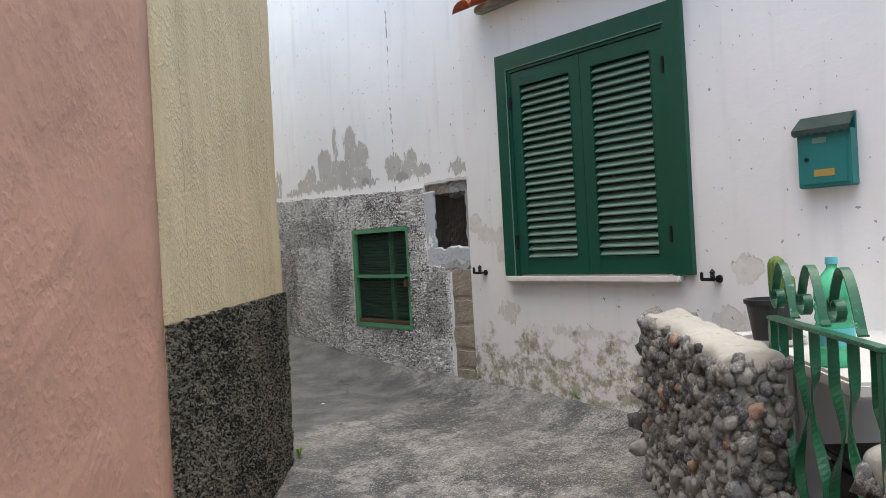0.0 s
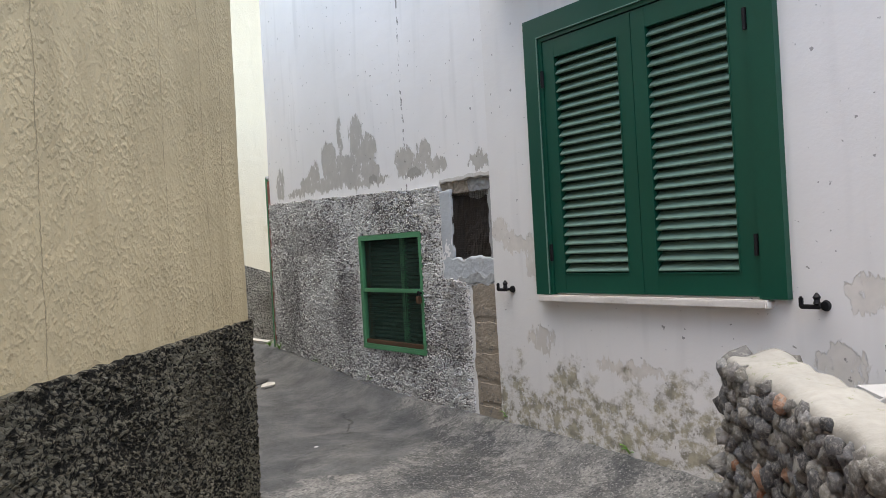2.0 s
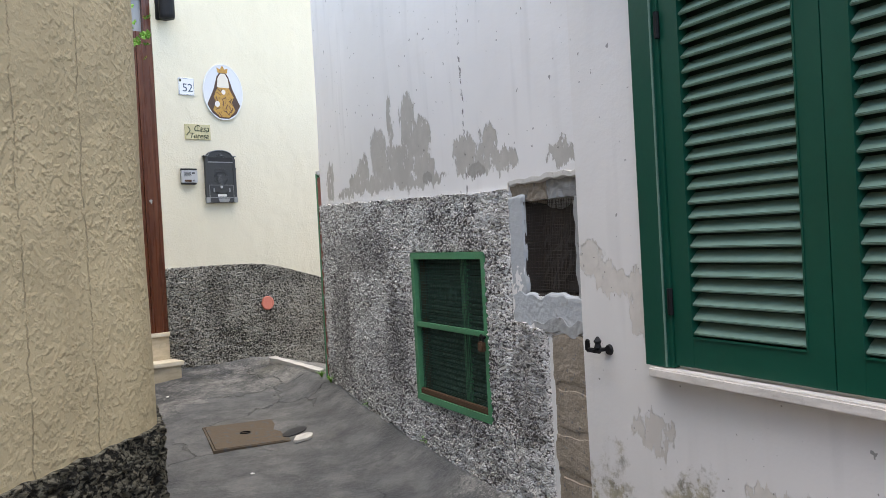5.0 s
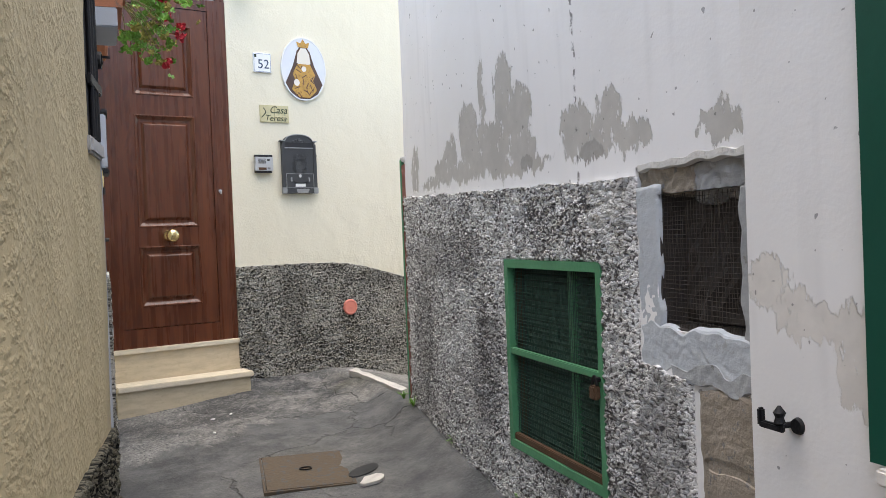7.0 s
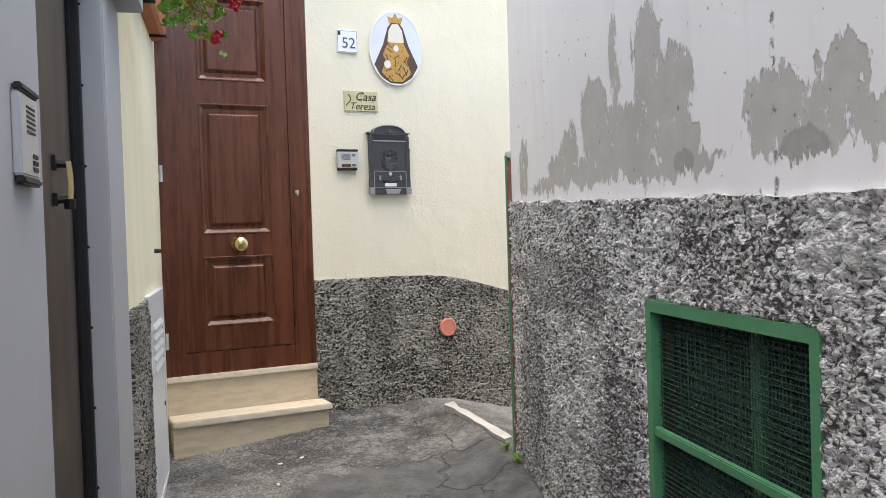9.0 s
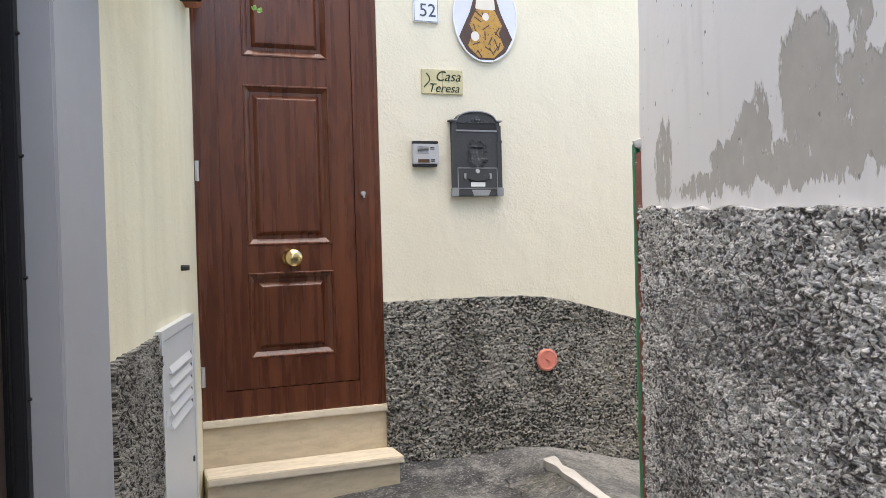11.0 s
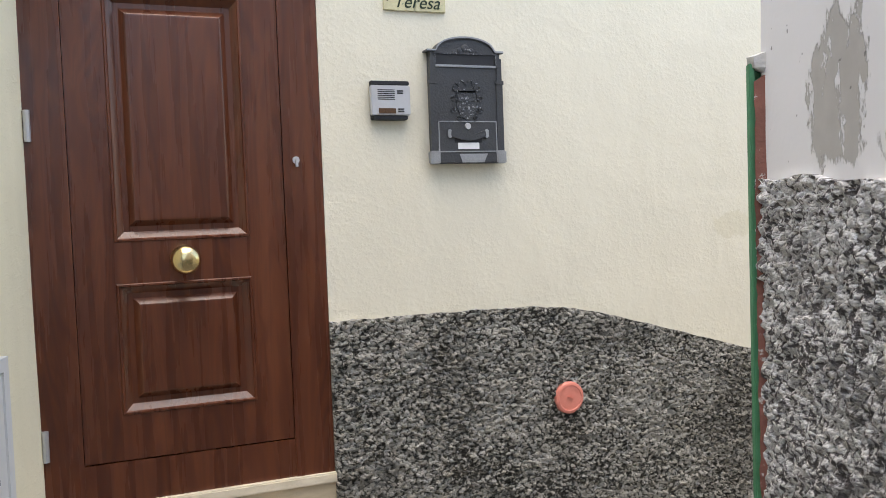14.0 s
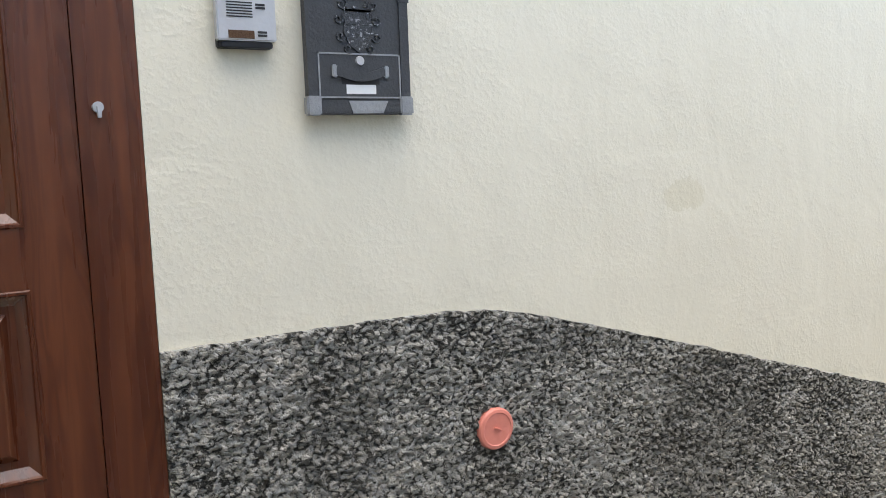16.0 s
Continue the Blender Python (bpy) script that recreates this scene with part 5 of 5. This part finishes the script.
def geranium():
    base = wall_pose(CORNER, L1, 2.5, 2.612, 0.06)
    pot = thing("flower_pot", base, "oblong terracotta flower pot standing on a grey block", "flower pot")
    part("pot", trough([(0.055, 0.0), (-0.055, 0.0), (-0.068, 0.11), (-0.078, 0.11), (-0.078, 0.135), (-0.062, 0.135), (-0.055, 0.11), (0.055, 0.11)], -0.19, 0.19), TERRA, pot)
    plant = thing("geranium", base @ pose(0.1, 0, 0.105), "trailing geranium with green leaves and crimson flowers", "plant")
    inv = plant.matrix_world.inverted()
    rng = random.Random(12)
    mes = [leaf_mesh(), None]
    mes[1] = mes[0].copy()
    mes[0].materials.append(LEAF), mes[1].materials.append(LEAF_DRY)
    tips = []
    for i in range(30):
        tip = Vector((4.03 + rng.gauss(0, 0.075), 6.22 + rng.gauss(0, 0.1), 2.73 + rng.uniform(-0.16, 0.25)))
        start = Vector(plant.matrix_world.translation)
        mid = (start + tip) / 2 + Vector((0.04, 0, 0.12))
        pts = [inv @ (start * (1 - f) ** 2 + mid * 2 * f * (1 - f) + tip * f * f) for f in [k / 6 for k in range(7)]]
        part("stem", ribbon(pts, 0.0035, 0.0035, (0, 1, 0.1)), STEM, plant)
        tips.append(tip)
        for k in range(7):
            p = tip + Vector((rng.gauss(0, 0.045), rng.gauss(0, 0.05), rng.gauss(0, 0.045)))
            s = link("leaf", mes[1 if rng.random() < 0.2 else 0], None, plant)
            s.matrix_local = inv @ (Matrix.Translation(p) @ Euler((rng.uniform(-0.9, 0.9), rng.uniform(-0.9, 0.9) + 0.4, rng.uniform(0, 6.3))).to_matrix().to_4x4() @ Matrix.Scale(rng.uniform(0.4, 0.95), 4))
    for x, y, z in ((4.1, 6.30, 2.55), (4.2, 6.36, 2.76), (4.19, 6.34, 2.71), (4.06, 6.2, 2.83), (4.12, 6.33, 2.80), (3.98, 6.12, 2.86)):
        f = part("flower", petal_cluster(int(x * 900 + z * 77)), PETAL, plant, "crimson flower head")
        f.matrix_local = inv @ Matrix.Translation((x, y, z))


geranium()


def eave_trough():
    b = thing("planter_trough", on_l(6.5, 2.775), "long terracotta trough fixed along the pale wall", "planter")
    bm = trough([(0.0, 0.0), (-0.055, 0.0), (-0.07, 0.02), (-0.085, 0.15), (-0.095, 0.15), (-0.095, 0.175), (0.0, 0.175)], 0, 0.96)
    part("trough", bm, TERRA, b)
    for x in (0.15, 0.8):
        part("bracket", box(x, x + 0.02, -0.085, 0.005, -0.012, -0.001), IRON, b)


eave_trough()


# ---- on the ground ----
def floor_pose(x, y, turn=0.0, lift=0.0):
    dx = (ground_z(x + 0.1, y) - ground_z(x - 0.1, y)) / 0.2
    dy = (ground_z(x, y + 0.1) - ground_z(x, y - 0.1)) / 0.2
    q = Vector((-dx, -dy, 1)).normalized().to_track_quat("Z", "Y")
    up = Vector((-dx, -dy, 1)).normalized()
    east = Vector((math.cos(radians(turn)), math.sin(radians(turn)), 0))
    east = (east - up * east.dot(up)).normalized()
    north = up.cross(east)
    m = Matrix((east, north, up)).transposed().to_4x4()
    m.translation = (x, y, ground_z(x, y) + lift)
    return m


def manhole():
    b = thing("manhole_cover", floor_pose(4.523, 5.750, -20, 0.002), "rusty brown steel manhole cover let into the concrete", "manhole cover")
    part("cover", box(-0.200, 0.200, -0.245, 0.245, -0.03, 0.003, 0.002), COVER, b)
    part("rim", bars([(-0.215, -0.205, -0.260, 0.260, -0.03, 0.001), (0.205, 0.215, -0.260, 0.260, -0.03, 0.001), (-0.205, 0.205, -0.260, -0.250, -0.03, 0.001), (-0.205, 0.205, 0.250, 0.260, -0.03, 0.001)]), COVER, b)
    part("lifting_loop", ribbon([(0.03 * math.cos(a), 0.02 * math.sin(a), 0.009) for a in [math.pi * 2 * i / 14 for i in range(15)]], 0.006, 0.004, (0, 0, 1)), IRON, b)
    rng = random.Random(3)
    for x, y, sx in ((4.70, 5.40, 0.075),):
        s = thing("marble_chip", floor_pose(x, y, 20, 0.008), "broken white marble scrap set in the concrete", "stone scrap")
        part("scrap", plate([(sx * math.cos(a) * rng.uniform(0.75, 1.1), 0.6 * sx * math.sin(a) * rng.uniform(0.75, 1.1)) for a in [2 * math.pi * i / 11 for i in range(11)]], -0.01, 0.004), KERB, s).matrix_local = pose(0, 0, 0, -90)
        h = thing("drain_hole", floor_pose(4.735, 5.55, 20, 0.009), "small black drain hole beside the manhole cover", "drain")
        # Flat black disc gives the hole its dark inside; nothing is cut out.
        part("dark_mouth", cyl(0.085, 0.08, 0.01, pose(0, 0, -0.006) @ Matrix.Diagonal((1.2, 0.6, 1, 1)), 20), BLACK, h)
    k = thing("kerb_strip", floor_pose(5.535, 6.77, 83.5, 0.012), "narrow chipped white marble kerb strip beside the plinth", "kerb", kind="structure")
    bm = bmesh.new()
    n = 18
    for i in range(n + 1):
        x = -0.42 + 0.84 * i / n
        for y in (-0.022, 0.022):
            bm.verts.new((x, y + 0.02 * noise.noise(Vector((x * 9, y * 40, 1))), 0.012))
    bm.verts.ensure_lookup_table()
    for i in range(n):
        bm.faces.new((bm.verts[2 * i], bm.verts[2 * i + 2], bm.verts[2 * i + 3], bm.verts[2 * i + 1]))
    r = bmesh.ops.extrude_face_region(bm, geom=bm.faces[:])
    for v in r["geom"]:
        if isinstance(v, bmesh.types.BMVert):
            v.co.z -= 0.05
    part("marble_edge", bm, KERB, k)
    for i in range(5):
        x, y = ((4.5, 7.0), (4.62, 7.02), (4.41, 6.72), (4.2, 5.1), (3.9, 4.0))[i]
        s = thing("paper_scrap", floor_pose(x, y, 40 * i, 0.006), "tiny scrap of white paper on the concrete", "litter", "paper scraps")
        bm = plate([(0.014 * math.cos(a) * rng.uniform(0.6, 1.2), 0.009 * math.sin(a) * rng.uniform(0.6, 1.2)) for a in [2 * math.pi * j / 7 for j in range(7)]], -0.002, 0.002)
        part("scrap", bm, PAPER, s).matrix_local = pose(0, 0, 0, -90)


manhole()


# ---- terrace corner: rubble wall, gate, table, pots ----
ST0, ST1 = Vector((2.69, 0.93)), Vector((3.44, 1.535))
SD = (ST1 - ST0).normalized()
SN = Vector((SD.y, -SD.x))
SLEN, STH = (ST1 - ST0).length, 0.205


def wall_core(name, m, length, thick, z0, top, seed):
    """A lumpy mortar core: x along, y across, rounded on top."""
    bm = bmesh.new()
    n, prof = int(length / 0.03), 22
    rings = []
    for i in range(n + 1):
        x = length * i / n
        ring = []
        for k in range(prof):
            f = k / (prof - 1)
            a = math.pi * f
            flat = 0.5 - 0.5 * math.copysign(abs(math.cos(a)) ** 0.5, math.cos(a))
            y = thick * flat
            z = top(x) - 0.06 + 0.06 * math.sin(a) ** 0.6 if 0 < k < prof - 1 else z0
            q = Vector((x * 8, y * 8, seed))
            ring.append(bm.verts.new((x, y + 0.012 * noise.noise(q), z + (0.02 * noise.noise(q * 1.3) if 0 < k < prof - 1 else 0))))
        rings.append(ring)
    for a, b in zip(rings, rings[1:]):
        for k in range(prof - 1):
            bm.faces.new((a[k], a[k + 1], b[k + 1], b[k]))
    bm.faces.new(rings[0]), bm.faces.new(rings[-1][::-1])
    return bm


def stone_meshes(mat, count, seed):
    out = []
    for i in range(count):
        bm = bmesh.new()
        bmesh.ops.create_icosphere(bm, subdivisions=2, radius=1)
        for v in bm.verts:
            d = v.co.normalized()
            v.co = d * (1 + 0.6 * noise.noise(d * 1.7 + Vector((i * 7, seed, 0))) + 0.42 * noise.noise(d * 3.6 + Vector((i * 3, 0, seed))))
        for f in bm.faces:
            f.smooth = True
        me = bpy.data.meshes.new("stone")
        bm.to_mesh(me)
        bm.free()
        me.materials.append(mat)
        out.append(me)
    return out


STONES, SHARDS = stone_meshes(ROCK, 7, 2), stone_meshes(ROCK_RED, 2, 5)


def lay_stones(parent, corner, along, up_top, z0, length, normal, pitch, rng):
    """Rubble over one face: rows of stones of mixed size bedded in the core."""
    inv = parent.matrix_world.inverted()
    low = bmesh.new()
    rows = int((up_top(0.0) - z0) / (pitch * 0.82))
    for r in range(rows + 2):
        n = int(length / pitch)
        for c in range(n + 1):
            x = (c + 0.5 * (r % 2) + rng.uniform(-0.3, 0.3)) * pitch
            z = z0 + (r + rng.uniform(-0.3, 0.3)) * pitch * 0.82
            if not 0.0 <= x <= length or z > up_top(x) - 0.022:
                continue
            p = corner + along * x + normal * rng.uniform(0.002, 0.018)
            big = rng.choice((0.6, 0.72, 0.8, 0.9, 1.0, 1.15))
            red = rng.random() < 0.05
            me = rng.choice(SHARDS if red else STONES)
            size = Vector((rng.uniform(0.6, 0.85), rng.uniform(0.4, 0.6), rng.uniform(0.42, 0.8))) * pitch * big
            ang = math.atan2(normal.y, normal.x) + math.pi / 2
            m = inv @ (Matrix.Translation((p.x, p.y, z)) @ Euler((rng.uniform(-0.3, 0.3), rng.uniform(-1.3, 1.3), ang + rng.uniform(-0.4, 0.4))).to_matrix().to_4x4() @ Matrix.Diagonal((*size, 1)))
            if z > 0.46:
                link("stone", me, None, parent).matrix_local = m
            else:
                n0 = len(low.verts)
                low.from_mesh(me)
                low.verts.ensure_lookup_table()
                for v in low.verts[n0:]:
                    v.co = m @ v.co
    tagged(part("bottom_rubble", low, ROCK_JOINED, parent), kind="stuff")


def rubble_wall():
    rng = random.Random(21)
    m = pose(ST0.x, ST0.y, 0, 0, 0, math.degrees(math.atan2(SD.y, SD.x)))
    b = thing("rubble_wall", m @ pose(0, -STH, 0), "low garden wall of rounded grey stones capped with pale mortar", "wall", kind="structure")

    def top(x):
        return 0.955 + 0.06 * x / SLEN

    core = part("mortar_core", wall_core("core", m, SLEN, STH, 0.0, top, 3), MORTAR, b, "lumpy pale mortar capping", True)
    lay_stones(b, ST0 + SN * 0.005, SD, top, 0.2, SLEN, -SN, 0.043, rng)
    lay_stones(b, ST0 + SN * STH, -SN, lambda x: 0.955, 0.2, STH, -SD, 0.043, rng)
    lay_stones(b, ST1, SN, lambda x: 1.0, 0.3, STH, SD, 0.075, rng)

    d, n = Vector((math.cos(radians(30)), math.sin(radians(30)))), Vector((-math.sin(radians(30)), math.cos(radians(30))))
    o = Vector((2.30, 0.462)) - d * 0.2 - n * 0.2
    p = thing("rubble_pillar", pose(o.x, o.y, 0, 0, 0, 30), "short gate pillar of grey stones and mortar", "pillar", kind="structure")
    part("mortar_core", wall_core("core", p, 0.2, 0.2, 0.0, lambda x: 0.80, 9), MORTAR, p, smooth=True)
    for corner, along, out in ((o + n * 0.19, d, n), (o + d * 0.19, n, d), (o + n * 0.01, d, -n), (o + d * 0.01, n, -d)):
        lay_stones(p, corner, along, lambda x: 0.76, 0.2, 0.18, out, 0.048, rng)


rubble_wall()


def tether_ring():
    p = ST1 + SD * 0.035 + SN * 0.05
    b = thing("iron_ring", pose(p.x, p.y, 0.79), "small rusty iron ring let into the rubble wall", "ring")
    part("ring", ribbon([(0.03 * math.cos(a), 0.03 * math.sin(a), 0.004 * math.sin(2 * a)) for a in [2 * math.pi * i / 20 for i in range(21)]], 0.007, 0.007, (0, 0, 1)), IRON, b)
    part("staple", rod((-SD.x * 0.06, -SD.y * 0.06, 0.0), (-SD.x * 0.02, -SD.y * 0.02, 0.0), 0.005), IRON, b)


tether_ring()


def garden_gate():
    g0, g1 = Vector((2.905, 0.832)), Vector((2.18, 0.37))
    d = (g1 - g0).normalized()
    L = (g1 - g0).length
    b = thing("garden_gate", pose(g0.x, g0.y, 0, 0, 0, math.degrees(math.atan2(d.y, d.x))), "green wrought-iron garden gate of twisted bars and scrolls", "gate")
    part("gate_post", box(-0.012, 0.022, -0.015, 0.015, 0.24, 1.045, 0.003), GREEN_GATE, b)
    part("gate_post", box(L - 0.03, L, -0.015, 0.015, 0.24, 1.045, 0.003), GREEN_GATE, b)
    part("top_rail", box(-0.012, L, -0.019, 0.019, 1.045, 1.057, 0.002), GREEN_GATE, b, "top rail with worn paint")
    part("bottom_rail", box(0.022, L - 0.03, -0.015, 0.015, 0.27, 0.29, 0.002), GREEN_GATE, b)
    n = 6
    for i in range(n):
        u = 0.1 + i * (L - 0.16) / (n - 1)
        side = 1 if i % 2 else -1
        pts = []
        for k in range(49):
            f = k / 48
            z = 1.045 - f * 0.76
            w = 0.0 if f < 0.18 else math.sin((f - 0.18) / 0.82 * math.pi * 3)
            pts.append((u + side * 0.045 * w, 0.0, z))
        part("twisted_bar", ribbon(pts, 0.03, 0.005, (0, 1, 0), None, lambda f, s=side: s * max(0.0, f - 0.1) * math.pi * 2.2), GREEN_GATE, b)
    for i in range(3):
        u = 0.02 + i * 0.25
        pts = []
        for k in range(30):
            a = math.pi * 0.1 + k / 29 * math.pi * 2.1
            r = 0.016 + 0.03 * k / 29
            pts.append((u + 0.05 + r * math.cos(math.pi - a), 0, 1.125 + r * math.sin(a)))
        end = Vector(pts[-1])
        for k in range(1, 26):
            f = k / 25
            pts.append((end.x + f * 0.2, 0, 1.07 + (end.z - 1.07) * (1 - f) ** 2 * 0.6 + 0.15 * math.sin(math.pi * min(1, f * 1.06)) ** 0.9))
        part("scroll", ribbon(pts, 0.026, 0.005, (0, 1, 0)), GREEN_GATE, b, "flat iron scroll")


garden_gate()


def terrace():
    g = pose(2.905, 0.832, 0, 0, 0, -147.5)
    t = thing("stone_table", g, "white stone slab table on the little terrace", "table")
    part("tabletop", box(-0.75, 0.55, 0.045, 0.62, 0.872, 0.92, 0.01), TABLE, t)
    for x in (-0.55, 0.3):
        part("support", box(x, x + 0.1, 0.2, 0.55, 0.0, 0.872, 0.01), TABLE, t)
    # Made-up dark box that fills the dark area below the slab.
    c = thing("dark_filler", g @ pose(0.0, 0.3, 0.25), "plain dark box added for the dark area under the white slab", "box")
    part("tub", box(-0.16, 0.2, -0.1, 0.16, 0.0, 0.3, 0.02), BLACK, c)
    part("lid", box(-0.17, 0.21, -0.11, 0.17, 0.3, 0.33, 0.008), BLACK, c)

    s = thing("saucer", pose(3.215, 0.925, 0.92), "white pot saucer on the stone slab", "saucer")
    part("dish", lathe([(0.085, 0.0), (0.115, 0.008), (0.12, 0.026), (0.115, 0.026), (0.108, 0.012), (0.001, 0.01)], 32), TABLE, s)
    p = thing("plant_pot", pose(3.215, 0.925, 0.931), "black plastic plant pot with a cactus", "plant pot")
    part("pot", lathe([(0.066, 0.0), (0.088, 0.14), (0.096, 0.142), (0.097, 0.158), (0.089, 0.158), (0.083, 0.14), (0.001, 0.138)], 36), BLACK, p)
    part("soil", lathe([(0.082, 0.135), (0.06, 0.146), (0.001, 0.15)], 20), SOIL, p)
    k = thing("cactus", pose(3.215, 0.925, 1.07), "two-stemmed green columnar cactus growing in a black pot", "cactus")
    for x, y, h, r in ((0.02, -0.02, 0.175, 0.028), (0.035, -0.055, 0.105, 0.022)):
        bm = bmesh.new()
        seg, rings = 40, []
        for j in range(15):
            f = j / 14
            rr = r * (0.86 + 0.14 * math.sin(f * 2.6)) * (1 if f < 0.82 else math.sqrt(max(0.0, 1 - ((f - 0.82) / 0.185) ** 2)))
            rings.append([bm.verts.new(((rr * (1 + 0.13 * math.cos(10 * 2 * math.pi * i / seg))) * math.cos(2 * math.pi * i / seg), (rr * (1 + 0.13 * math.cos(10 * 2 * math.pi * i / seg))) * math.sin(2 * math.pi * i / seg), h * f)) for i in range(seg)])
        for a, c2 in zip(rings, rings[1:]):
            for i in range(seg):
                bm.faces.new((a[i], a[(i + 1) % seg], c2[(i + 1) % seg], c2[i]))
        bm.faces.new(rings[-1])
        part("stem", bm, CACTUS, k, smooth=True).location = (x, y, 0.0)

    bt = thing("plastic_bottle", pose(2.76, 0.61, 0.92) @ Matrix.Diagonal((1.12, 1.12, 1.08, 1)), "large ribbed green plastic water bottle with aqua cap", "bottle")
    prof = [(0.045, 0.0), (0.05, 0.012)]
    for j in range(6):
        z = 0.03 + j * 0.028
        prof += [(0.05, z), (0.046, z + 0.01), (0.05, z + 0.02)]
    prof += [(0.05, 0.2), (0.046, 0.225), (0.034, 0.25), (0.02, 0.268), (0.014, 0.278), (0.014, 0.288)]
    part("bottle_body", lathe(prof, 32), BOTTLE, bt, smooth=True)
    part("cap", cyl(0.017, 0.016, 0.02, pose(0, 0, 0.297), 20), CAP_BLUE, bt)
    part("label", lathe([(0.0506, 0.06), (0.0509, 0.061), (0.0509, 0.108), (0.0506, 0.109)], 32), CAP_BLUE, bt, "pale blue paper label")


terrace()


# ---- weeds ----
def weed_tuft(x, y, seed):
    rng = random.Random(seed)
    b = thing("weed_tuft", floor_pose(x, y), "small green weeds growing from the joint by the wall", "weed", "weeds")
    for i in range(16):
        a, r, h = rng.uniform(0, 6.3), rng.uniform(0.01, 0.035), rng.uniform(0.025, 0.06)
        pts = [(r * f * math.cos(a) * 1.4, r * f * math.sin(a) * 1.4, h * math.sin(f * 1.9)) for f in (0, 0.3, 0.6, 1.0)]
        part("blade", ribbon(pts, 0.006, 0.001, (-math.sin(a), math.cos(a), 0)), LEAF, b)


for i, (x, y) in enumerate(((5.42, 6.26), (5.36, 6.06), (5.13, 5.33), (4.9, 4.55), (4.47, 3.12), (4.2, 2.28), (2.99, 3.26))):
    weed_tuft(x, y, 60 + i)
